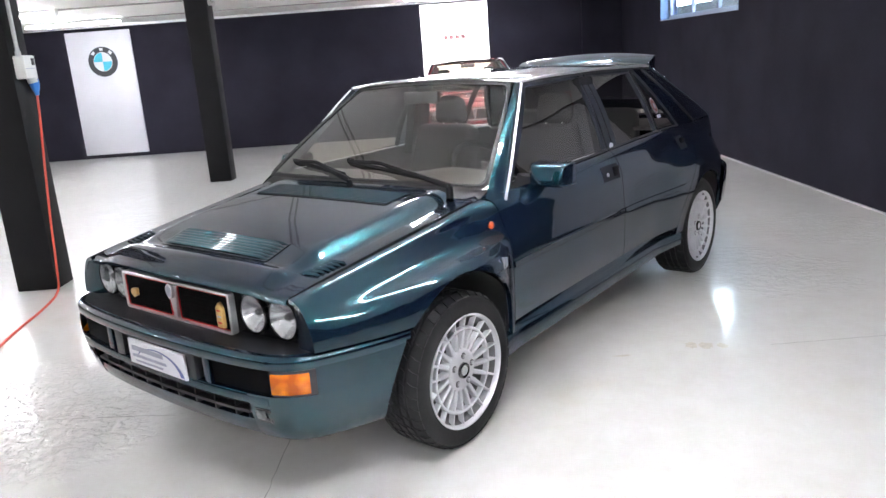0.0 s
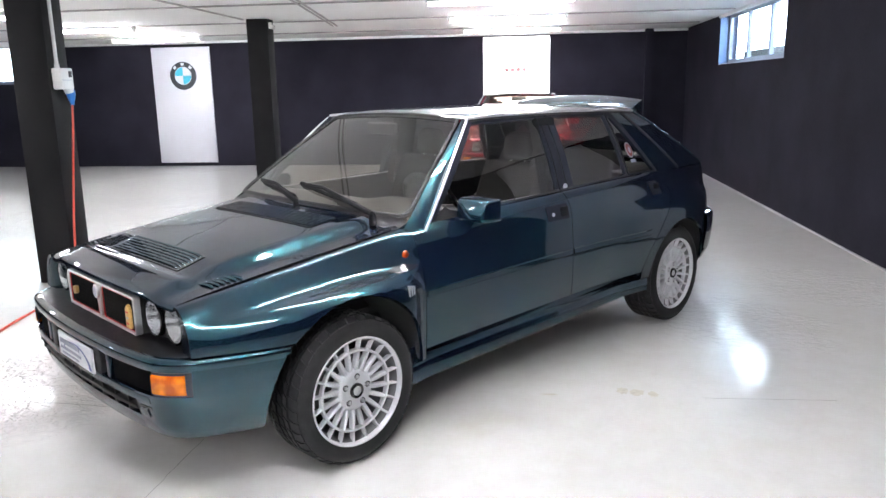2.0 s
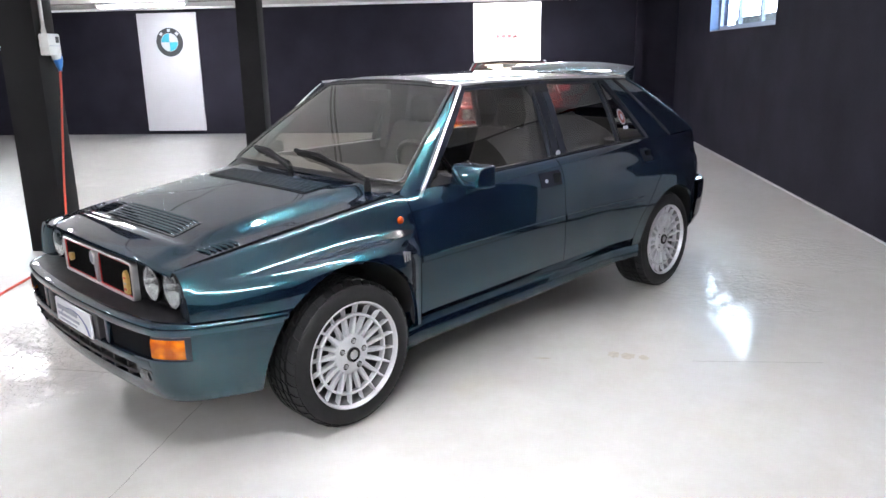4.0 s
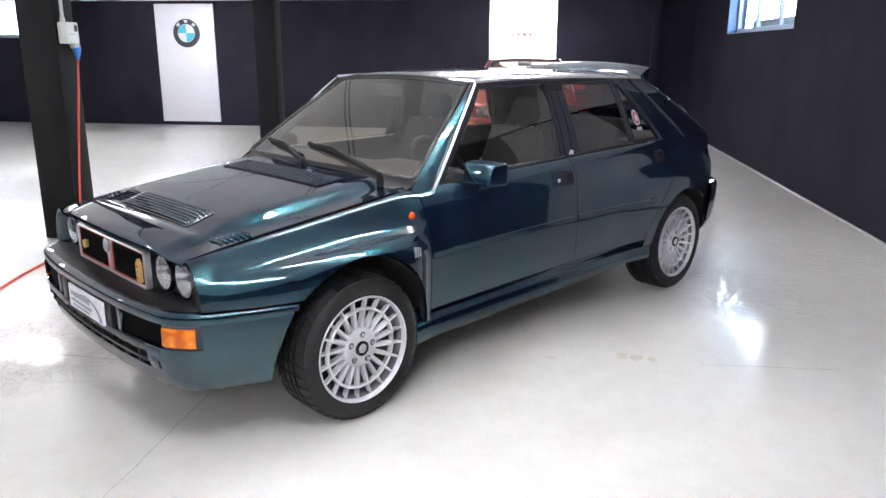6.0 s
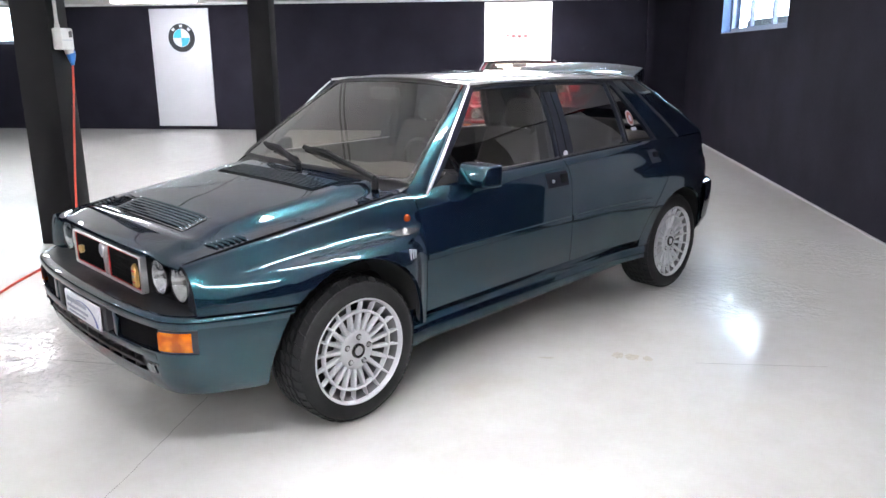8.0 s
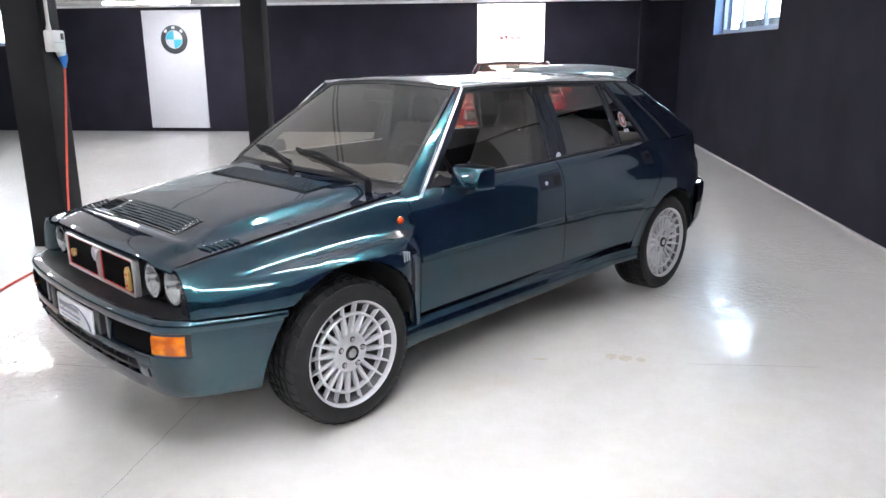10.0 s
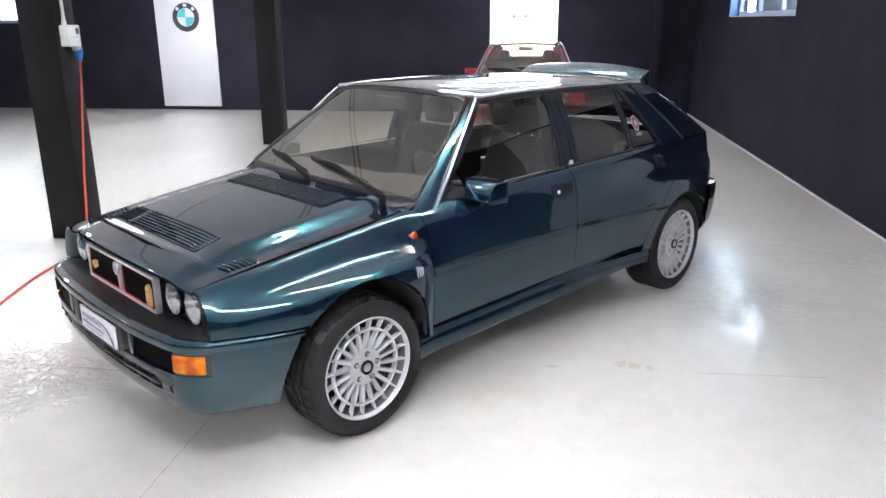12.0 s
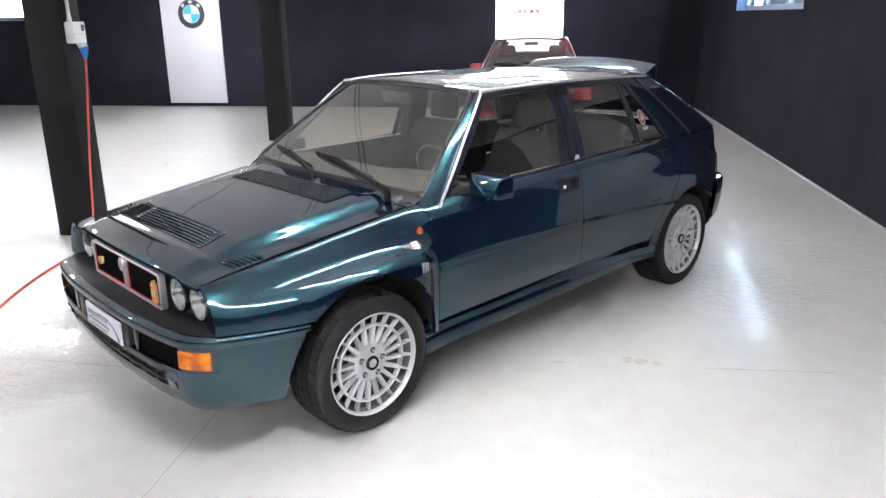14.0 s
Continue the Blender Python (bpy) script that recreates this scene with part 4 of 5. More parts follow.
    for u in np.linspace(-1, 1, 31):
        x = 0.492 * u
        e = 1 - abs(u) ** 3
        y0 = 2.475 + 0.02 * (1 - u * u)
        y1 = 2.588 + 0.060 * (1 - u * u)
        zt = 1.333 + 0.030 * (1 - u * u)
        rows.append([(x, y0, 1.282 + 0.030 * (1 - u * u)), (x, y0 + 0.03, 1.300 + 0.030 * (1 - u * u)), (x, y1 - 0.02, zt - 0.004), (x, y1, zt), (x, y1 + 0.006, zt - 0.008), (x, y1 - 0.02, zt - 0.028), (x, y0 + 0.05, 1.270 + 0.028 * (1 - u * u))])
    grid(bm, rows, close=True)
    bm.verts.ensure_lookup_table()
    bm.faces.new(bm.verts[:7])
    bm.faces.new(bm.verts[-7:])
    bmesh.ops.recalc_face_normals(bm, faces=bm.faces)
    part("roof_spoiler", bm, GREEN, hatch, "green adjustable roof spoiler", 50)
    bm = bmesh.new()
    prism(bm, [(2.47, 1.274), (2.50, 1.300), (2.588, 1.331), (2.575, 1.225)], 0.482, 0.492, "yz")
    soften(bm, 0.003, 2)
    pair("spoiler_end", bm, GREEN, hatch)

    # tail panel, lamps, bumper
    bm = bmesh.new()
    grid(bm, [[(u * x, y + 0.02 * (1 - u * u), z) for u in np.linspace(-1, 1, 13)] for x, y, z in ((0.662, 3.073, 0.915), (0.680, 3.081, 0.80), (0.706, 3.082, 0.70), (0.716, 3.080, 0.60), (0.710, 3.070, 0.46), (0.698, 3.060, 0.34))])
    part("tail_panel", bm, GREEN, car)
    bm = bmesh.new()
    add_box(bm, (0.38, 3.066, 0.66), (0.655, 3.092, 0.82), 0.012)
    pair("tail_lamp", bm, RED_LENS, car, "red tail lamp")
    bm = bmesh.new()
    outl = [(0.868, 2.80), (0.852, 2.90), (0.815, 2.98), (0.772, 3.035), (0.71, 3.075), (0.5, 3.10), (0.0, 3.11)]
    outl = smooth_line(outl + [(-x, y) for x, y in outl[::-1][1:]], 61)
    rows = [[(x * k, 1.5 + (y - 1.5) * (1 - (1 - k) * 0.5), z) for x, y in outl] for k, z in ((0.965, 0.632), (0.985, 0.628), (0.998, 0.612), (1.0, 0.57), (0.998, 0.50), (0.985, 0.40), (0.95, 0.325), (0.90, 0.31))]
    grid(bm, rows)
    keep(bm, lambda c: math.hypot(c.y - WB, c.z - 0.295) > 0.352)
    part("rear_bumper", bm, GREEN, car, "green wrap-round rear bumper")

    # ---- front bumper ----
    plan = [(0.880, -0.12), (0.858, -0.29), (0.806, -0.45), (0.768, -0.535), (0.736, -0.597), (0.700, -0.643), (0.652, -0.680), (0.595, -0.703), (0.40, -0.730), (0.20, -0.742), (0.0, -0.746)]
    plan = smooth_line(plan + [(-x, y) for x, y in plan[::-1][1:]], 121)

    def swept(profile, lo=-9.0, hi=9.0, step=1):
        """Sweeps (inset, z) round the bumper's plan, between two values of x."""
        rows = []
        for inset, z in profile:
            row = []
            for i, (x, y) in enumerate(plan):
                if not (lo <= x <= hi):
                    continue
                a, b = plan[max(0, i - 1)], plan[min(len(plan) - 1, i + 1)]
                t = Vector((b[0] - a[0], b[1] - a[1])).normalized()
                n = Vector((t.y, -t.x))
                if n.y > 0 and abs(x) < 0.7:
                    n = -n
                if abs(x) >= 0.7 and n.x * x < 0:
                    n = -n
                row.append((x - n.x * inset, y - n.y * inset, z))
            rows.append(row)
        bm = bmesh.new()
        grid(bm, rows)
        bmesh.ops.recalc_face_normals(bm, faces=bm.faces)
        return bm

    bumper = part("front_bumper", keep(swept([(0.032, 0.5585), (0.018, 0.557), (0.006, 0.553), (0.0, 0.545), (0.0, 0.528), (0.004, 0.514), (0.05, 0.510)]), lambda c: math.hypot(c.y, c.z - 0.295) > AR or abs(c.x) < 0.70), GREEN, car, "green wrap-round front bumper with open slots", 60)
    # corners below the rail
    for s in (-1, 1):
        lo, hi = (0.50, 9) if s > 0 else (-9, -0.50)
        bm = swept([(0.003, 0.516), (0.0, 0.48), (0.0, 0.426), (0.001, 0.415), (0.009, 0.36), (0.024, 0.305), (0.036, 0.270), (0.050, 0.254), (0.10, 0.252)], lo, hi)
        keep(bm, lambda c: c.z < 0.426 or abs(c.x) > 0.725)
        cut_hole(bm, 0, 0.295, AR)
        rim_in(bm, 0.012, Vector((s, -1, 0)))
        part("bumper_corner", bm, GREEN, bumper)
    # dark backing, lower rail, slats
    part("bumper_backing", swept([(0.055, 0.515), (0.060, 0.42), (0.075, 0.30)], -0.72, 0.72), UNDER, bumper)
    part("lower_rail", swept([(0.04, 0.428), (0.004, 0.425), (0.0, 0.418), (0.003, 0.392), (0.012, 0.386), (0.05, 0.384)], -0.60, 0.60), GREEN, bumper)
    part("intake_slat", swept([(0.045, 0.356), (0.016, 0.354), (0.015, 0.345), (0.045, 0.342)], -0.50, 0.50), TRIM_BLACK, bumper)
    for k in range(-4, 5):
        x = 0.105 * k
        y = float(np.interp(abs(x), (0.0, 0.2, 0.4, 0.595), (-0.746, -0.742, -0.730, -0.703)))
        part("intake_fin", boxed((x - 0.004, y + 0.020, 0.322), (x + 0.004, y + 0.060, 0.386)), TRIM_BLACK, bumper)
    part("chin_lip", swept([(0.05, 0.322), (0.026, 0.320), (0.027, 0.300), (0.039, 0.266), (0.12, 0.254)], -0.52, 0.52), GREEN, bumper)
    for x0, x1 in ((0.205, 0.262), (0.298, 0.333)):
        for s in (-1, 1):
            lo, hi = sorted((s * x0, s * x1))
            y = -0.738 if x0 < 0.28 else -0.731
            part("bumper_strut", boxed((lo, y, 0.418), (hi, y + 0.05, 0.518), 0.004), GREEN if x0 > 0.28 else TRIM_BLACK, bumper)
    for s in (-1, 1):
        lo, hi = sorted((s * 0.300, s * 0.60))
        bm = swept([(0.020, 0.512), (0.020, 0.425)], lo, hi)
        part("slot_mesh", bm, MESH_BLACK, bumper)
        # indicators
        lo, hi = sorted((s * 0.603, s * 0.728))
        bm = swept([(0.03, 0.508), (0.004, 0.506), (-0.002, 0.498), (-0.002, 0.440), (0.004, 0.432), (0.03, 0.430)], lo, hi)
        part("indicator", bm, AMBER, bumper, "amber corner indicator lens")
        lo, hi = sorted((s * 0.655, s * 0.668))
        part("indicator_rib", swept([(0.006, 0.503), (-0.0045, 0.497), (-0.0045, 0.441), (0.006, 0.435)], lo, hi), AMBER, bumper)
        lo, hi = sorted((s * 0.596, s * 0.738))
        part("indicator_bezel", swept([(0.008, 0.513), (0.002, 0.512), (0.004, 0.426), (0.012, 0.425)], lo, hi), TRIM_BLACK, bumper)
        lo, hi = sorted((s * 0.518, s * 0.598))
        fog = part("fog_lamp", swept([(0.016, 0.380), (0.005, 0.377), (0.019, 0.322), (0.030, 0.319)], lo, hi), GREY_LENS, bumper, "grey rectangular lamp in the lower bumper")
        lo, hi = sorted((s * 0.532, s * 0.588))
        part("fog_lens", swept([(0.010, 0.370), (0.0035, 0.366), (0.0115, 0.334), (0.020, 0.330)], lo, hi), FOG_LENS, fog)
    # number plate board with blank bars
    plate = part("number_plate", boxed((-0.142, -0.752, 0.415), (0.222, -0.742, 0.511), 0.003), PLATE, bumper, "white dealer plate with grey bars and a blue swoosh")
    part("plate_bar", boxed((-0.115, -0.7545, 0.470), (0.090, -0.7515, 0.488)), GREY_PRINT, plate)
    part("plate_bar", boxed((-0.115, -0.7545, 0.446), (0.105, -0.7515, 0.456)), GREY_PRINT, plate)
    part("plate_bar", boxed((-0.100, -0.7545, 0.428), (0.080, -0.7515, 0.434)), GREY_PRINT, plate)
    bm = bmesh.new()
    rows = []
    for k in range(19):
        a = radians(150 - 144 * k / 18)
        w = 0.005 + 0.020 * k / 18
        rows.append([(0.045 + 0.145 * math.cos(a), -0.7535, 0.414 + 0.078 * math.sin(a)), (0.045 + (0.145 + w) * math.cos(a), -0.7535, 0.414 + (0.078 + w * 0.35) * math.sin(a))])
    grid(bm, rows)
    part("plate_swoosh", bm, PLATE_BLUE, plate)

    # ---- nose: dark panel, grille, lamps ----
    bm = bmesh.new()
    rows = []
    for z, y in ((0.555, -0.60), (0.565, -0.572), (0.64, -0.568), (0.712, -0.575), (0.735, -0.55)):
        rows.append([(x, y + 0.028 * (abs(x) / 0.64) ** 3, z - (0.017 if z > 0.73 else 0) * (abs(x) / 0.64) ** 2) for x in np.linspace(-0.645, 0.645, 27)])
    grid(bm, rows)
    for lx, lr in ((0.418, 0.066), (0.560, 0.069)):
        for sx in (-lx, lx):
            round_hole(bm, sx, 0.639, lr)
    nose = part("nose_panel", bm, NOSE_BLACK, car, "black nose panel behind the lamps")
    # lip between bumper and lamps
    part("nose_sill", swept([(0.028, 0.552), (0.030, 0.557), (0.060, 0.559), (0.19, 0.561)], -0.76, 0.76), NOSE_BLACK, nose)
    grille = new("grille")
    grille.parent = car
    tagged(grille, "black mesh grille in a bright frame with red lining")
    def frame_ring(x0, x1, z0, z1, w, y0, y1, mat, name, lean=0.0, r=0.012):
        """A rectangular frame with rounded corners."""
        def loop(d, y):
            out = []
            for cx, cz, a0 in ((x1 - r, z1 - r, 0), (x0 + r, z1 - r, 90), (x0 + r, z0 + r, 180), (x1 - r, z0 + r, 270)):
                for i in range(5):
                    a = radians(a0 + 22.5 * i)
                    rr = max(0.001, r - d)
                    out.append((cx + (r - d if r > d else 0.001) * math.cos(a) + (0 if r > d else (d - r) * (-1 if math.cos(a) > 0 else 1)), y + lean * (z1 - cz), cz + rr * math.sin(a)))
            return out
        bm = bmesh.new()
        grid(bm, [loop(0, y1), loop(0, y0 + 0.003), loop(min(0.003, r * 0.5), y0), loop(w - 0.002, y0), loop(w, y0 + 0.003), loop(w, y1)], close=True)
        bmesh.ops.recalc_face_normals(bm, faces=bm.faces)
        part(name, bm, mat, grille)
    frame_ring(-0.345, 0.345, 0.559, 0.709, 0.010, -0.626, -0.600, BRIGHT, "grille_frame", r=0.014)
    part("grille_box", boxed((-0.340, -0.606, 0.563), (0.340, -0.560, 0.706)), UNDER, grille)
    for s in (-1, 1):
        lo, hi = sorted((s * 0.026, s * 0.334))
        frame_ring(lo, hi, 0.570, 0.698, 0.0034, -0.621, -0.612, LINE_RED, "grille_lining", r=0.012)
        part("grille_mesh", boxed((lo + 0.003, -0.617, 0.574), (hi - 0.003, -0.604, 0.696)), MESH_BLACK, grille)
        for k in range(7):
            z = 0.584 + 0.016 * k
            part("grille_bar", boxed((lo + 0.005, -0.618, z), (hi - 0.005, -0.6165, z + 0.002)), MESH_BLACK, grille)
    # centre shield
    bm = bmesh.new()
    prism(bm, [(-0.030, 0.695), (-0.015, 0.61), (-0.009, 0.570), (0.009, 0.570), (0.015, 0.61), (0.030, 0.695)], -0.626, -0.604)
    soften(bm, 0.003)
    part("grille_centre", bm, BRIGHT, grille)
    bm = bmesh.new()
    prism(bm, [(0.023 * math.sin(t) * (1 if math.cos(t) > -0.3 else 0.86), 0.674 + 0.029 * math.cos(t)) for t in [2 * math.pi * k / 20 for k in range(20)]], -0.638, -0.624)
    soften(bm, 0.003)
    shield = part("badge_shield", bm, BRIGHT, grille, "silver shield badge")
    bm = bmesh.new()
    prism(bm, [(0.016 * math.sin(t), 0.674 + 0.021 * math.cos(t)) for t in [2 * math.pi * k / 20 for k in range(20)]], -0.640, -0.636)
    part("badge_field", bm, GREY_PRINT, shield)
    # yellow badges in the mesh
    bm = bmesh.new()
    prism(bm, [(0.268, 0.580), (0.304, 0.580), (0.304, 0.652), (0.286, 0.672), (0.268, 0.652)], -0.630, -0.616)
    soften(bm, 0.002)
    yb = part("yellow_badge", bm, YELLOW, grille, "upright yellow badge")
    for z in (0.596, 0.618, 0.640):
        part("badge_bar", boxed((0.276, -0.6315, z), (0.296, -0.6295, z + 0.006)), GREY_PRINT if z == 0.618 else LINE_RED, yb)
    bm = bmesh.new()
    prism(bm, [(-0.282, 0.645), (-0.288, 0.625), (-0.268, 0.612), (-0.250, 0.622), (-0.250, 0.648)], -0.630, -0.616)
    part("small_yellow_badge", bm, YELLOW, grille)
    # twin round lamps
    for s in (-1, 1):
        for x, r in ((0.418, 0.066), (0.560, 0.069)):
            lamp = new("headlamp")
            lamp.parent = car
            tagged(lamp, "round clear headlamp")
            at = (s * x, 0.028 * (x / 0.64) ** 3 - 0.006, 0.639)
            part("lamp_bezel", revolve(bmesh.new(), [(-0.572, r + 0.006), (-0.590, r + 0.005), (-0.592, r - 0.001), (-0.585, r - 0.003)], "y", 36, at), GLOSS_BLACK, lamp)
            part("reflector", revolve(bmesh.new(), [(-0.589 + 0.050 * (1 - (q / 10) ** 2), (r - 0.002) * q / 10) for q in range(10, -1, -1)], "y", 36, at), LAMP_BOWL, lamp, "polished reflector bowl")
            part("bulb_shield", revolve(bmesh.new(), [(-0.545, 0.015), (-0.566, 0.015), (-0.573, 0.010), (-0.574, 0.0)], "y", 20, at), SILVER_DARK, lamp)
            prof = [(-0.588, r), (-0.594, r * 0.86), (-0.599, r * 0.6), (-0.6015, r * 0.3), (-0.602, 0.0)]
            g = part("lens", revolve(bmesh.new(), prof, "y", 36, at), LENS, lamp, "pressed clear lamp lens")
            g.visible_shadow = False
            bm = bmesh.new()
            for k in range(-3, 4, 2):
                xx = k * r * 0.2
                h = math.sqrt(max(0, (r * 0.93) ** 2 - xx * xx))
                y = -0.5925 - 0.006 * (1 - abs(k) / 5)
                tube(bm, [Vector(at) + Vector((xx, y, -h)), Vector(at) + Vector((xx, y - 0.003, 0)), Vector(at) + Vector((xx, y, h))], 0.0010, 4)
            part("lens_rib", bm, GLASS_CLEAR, lamp)

    # ---- wipers ----
    def wiper(px, u0, v0, u1, v1, arm_u, arm_v):
        w = new("wiper")
        w.parent = car
        tagged(w, "black windscreen wiper")
        piv = Vector((px, 0.325, 0.898))
        part("wiper_pivot", tube(bmesh.new(), [piv + Vector((0, 0, -0.03)), piv, piv + Vector((0, 0.0, 0.02))], [0.016, 0.016, 0.012], 10), STALK, w)
        e = ws_point(arm_u, arm_v, 0.032)
        mid = piv.lerp(e, 0.35) + Vector((0, -0.006, 0.013))
        part("wiper_arm", tube(bmesh.new(), smooth_line([tuple(piv + Vector((0, 0, 0.018))), tuple(mid), tuple(e)], 10), [0.012, 0.013, 0.013, 0.012, 0.012, 0.011, 0.010, 0.009, 0.008, 0.008], 6), STALK, w)
        pts = [ws_point(u0 + (u1 - u0) * k / 12, v0 + (v1 - v0) * k / 12, 0.010) for k in range(13)]
        part("wiper_blade", tube(bmesh.new(), pts, 0.011, 6), STALK, w)
        part("blade_bridge", tube(bmesh.new(), [pts[1], pts[3] + Vector((0, -0.010, 0.014)), e, pts[9] + Vector((0, -0.010, 0.014)), pts[11]], 0.009, 6), STALK, w)
    wiper(0.575, 0.56, 0.055, -0.16, 0.17, 0.20, 0.13)
    wiper(-0.005, -0.10, 0.05, -0.80, 0.15, -0.44, 0.115)

    # ---- side details ----
    x = flank_x(0.343, 0.765)
    bm = revolve(bmesh.new(), [(0.0, 0.0175), (0.007, 0.016), (0.012, 0.010), (0.014, 0.0)], seg=20, at=(x - 0.004, 0.343, 0.765))
    b2 = mirrored(bm)
    for d, b in ((wings[0], bm), (wings[1], b2)):
        part("side_repeater", b, REPEATER, d, "small amber side repeater")
    # emblem on the wing: pale uprights
    for k in range(3):
        y = 0.266 + 0.0165 * k
        bm = boxed((flank_x(y, 0.64) - 0.006, y, 0.618), (flank_x(y, 0.64) + 0.004, y + 0.0075, 0.662 - 0.004 * k), 0.001)
        b2 = mirrored(bm)
        part("wing_emblem", bm, BRIGHT, wings[0])
        part("wing_emblem", b2, BRIGHT, wings[1])
    # dark slot behind the blister
    bm = bmesh.new()
    rows = []
    for k in range(9):
        y = 0.235 + 0.145 * k / 8
        z = 0.715 + 0.004 * k / 8
        h = 0.012 * math.sin(math.pi * (0.12 + 0.76 * k / 8))
        rows.append([(flank_x(y, z + h) + 0.003, y, z + h), (flank_x(y, z - h) + 0.003, y, z - h)])
    grid(bm, rows)
    b2 = mirrored(bm)
    part("wing_slot", bm, GLOSS_BLACK, wings[0])
    part("wing_slot", b2, GLOSS_BLACK, wings[1])
    # door handles: dark recess with a lock
    for doors, y in ((fdoors, 1.328), (rdoors, 2.29)):
        z = 0.815 if y < 2 else 0.835
        hw = 0.085 if y < 2 else 0.055
        bm = bmesh.new()
        rows = []
        for k in range(7):
            yy = y - hw + 2 * hw * k / 6
            rows.append([(flank_x(yy, z + 0.036) + 0.0025, yy, z + 0.036), (flank_x(yy, z) + 0.0025, yy, z), (flank_x(yy, z - 0.036) + 0.0025, yy, z - 0.036)])
        grid(bm, rows)
        b2 = mirrored(bm)
        for d, b, s in ((doors[0], bm, 1), (doors[1], b2, -1)):
            h = part("door_handle", b, FRAME, d, "dark recessed door handle")
            xx = flank_x(y + hw - 0.03, z)
            flap = boxed((xx - 0.004, y + hw - 0.064, z - 0.026), (xx + 0.008, y + hw - 0.008, z + 0.026), 0.004)
            if s < 0:
                flap = mirrored(flap)
            part("handle_flap", flap, STALK, h)
            if y < 2:
                lk = revolve(bmesh.new(), [(0.0, 0.010), (0.006, 0.009), (0.007, 0.0)], seg=14, at=(flank_x(y - 0.04, z - 0.006) + 0.001, y - 0.040, z - 0.006))
                if s < 0:
                    lk = mirrored(lk)
                part("lock", lk, BRIGHT, h)
    # mirrors
    bm = bmesh.new()
    rows = []
    for yy, lean, x0, x1, z0, z1 in ((0.648, 0.018, 0.750, 0.900, 0.866, 0.950), (0.672, 0.012, 0.740, 0.910, 0.858, 0.961), (0.766, 0.0, 0.736, 0.914, 0.856, 0.963)):
        rows.append([(x0, yy, z0), (x1, yy + 0.012, z0 + 0.003), (x1, yy + 0.012 + lean, z1 - 0.004), (x0, yy + lean, z1)])
    grid(bm, rows, close=True)
    bm.verts.ensure_lookup_table()
    bm.faces.new(bm.verts[:4])
    bm.faces.new(bm.verts[-4:])
    bmesh.ops.recalc_face_normals(bm, faces=bm.faces)
    soften(bm, 0.011, 4, 30)
    b2 = mirrored(bm)
    for d, b, s in ((fdoors[0], bm, 1), (fdoors[1], b2, -1)):
        mir = part("door_mirror", b, GREEN, d, "green door mirror on a black stalk", 50)
        gl = boxed((0.746, 0.770, 0.866), (0.884, 0.777, 0.952), 0.003)
        foot = bmesh.new()
        grid(foot, [[(0.722, 0.545, 0.870), (0.722, 0.68, 0.878), (0.722, 0.675, 0.918), (0.716, 0.62, 0.925)], [(0.738, 0.60, 0.874), (0.738, 0.69, 0.878), (0.738, 0.69, 0.912), (0.736, 0.63, 0.912)], [(0.76, 0.66, 0.880), (0.76, 0.71, 0.880), (0.76, 0.71, 0.905), (0.76, 0.665, 0.905)]], close=True)
        bmesh.ops.recalc_face_normals(foot, faces=foot.faces)
        if s < 0:
            gl, foot = mirrored(gl), mirrored(foot)
        part("mirror_glass", gl, CHROME, mir)
        part("mirror_stalk", foot, STALK, mir)

    # ---- cabin ----
    bm = bmesh.new()
    rows = []
    for x in np.linspace(-0.66, 0.66, 23):
        b = 0.03 * math.exp(-((x - 0.36) / 0.2) ** 2)
        rows.append([(x, 0.40, 0.872), (x, 0.52, 0.892 + b), (x, 0.66, 0.895 + b * 1.3), (x, 0.76, 0.880 + b), (x, 0.79, 0.83), (x, 0.80, 0.66), (x, 0.74, 0.50)])
    grid(bm, rows)
    part("dashboard", bm, DASH, car, "dark grey dashboard")
    bm = bmesh.new()
    ring = []
    c, n1 = Vector((0.36, 0.885, 0.86)), Vector((0, 0.88, 0.47))
    u, v = Vector((1, 0, 0)), Vector((0, -0.47, 0.88))
    for k in range(33):
        a = 2 * math.pi * k / 32
        ring.append(c + (u * math.cos(a) + v * math.sin(a)) * 0.185)
    tube(bm, ring, 0.014, 8, False)
    sw = part("steering_wheel", bm, GLOSS_BLACK, car, "black three-spoke steering wheel")
    bm = bmesh.new()
    for a in (0.1, math.pi - 0.1, -math.pi / 2):
        tube(bm, [c, c + (u * math.cos(a) + v * math.sin(a)) * 0.18], 0.012, 6)
    tube(bm, [c + Vector((0, 0.02, 0.01)), c - n1 * 0.2], 0.04, 10)
    part("steering_spoke", bm, TRIM_BLACK, sw)

    def seat(sx, y, wdt, head):
        st = new("seat")
        st.parent = car
        tagged(st, "grey-brown fabric seat")
        part("seat_cushion", soften(boxed((sx - wdt, y - 0.50, 0.44), (sx + wdt, y, 0.60)), 0.05, 4), SEAT, st)
        bm = boxed((-wdt, -0.06, 0.0), (wdt, 0.06, 0.56))
        for q in bm.verts:
            if q.co.z > 0.3:
                q.co.x *= 0.82
        soften(bm, 0.045, 4)
        bmesh.ops.rotate(bm, verts=bm.verts, cent=(0, 0, 0), matrix=Matrix.Rotation(radians(-20), 3, "X"))
        bmesh.ops.translate(bm, verts=bm.verts, vec=(sx, y - 0.02, 0.50))
        part("seat_back", bm, SEAT, st)
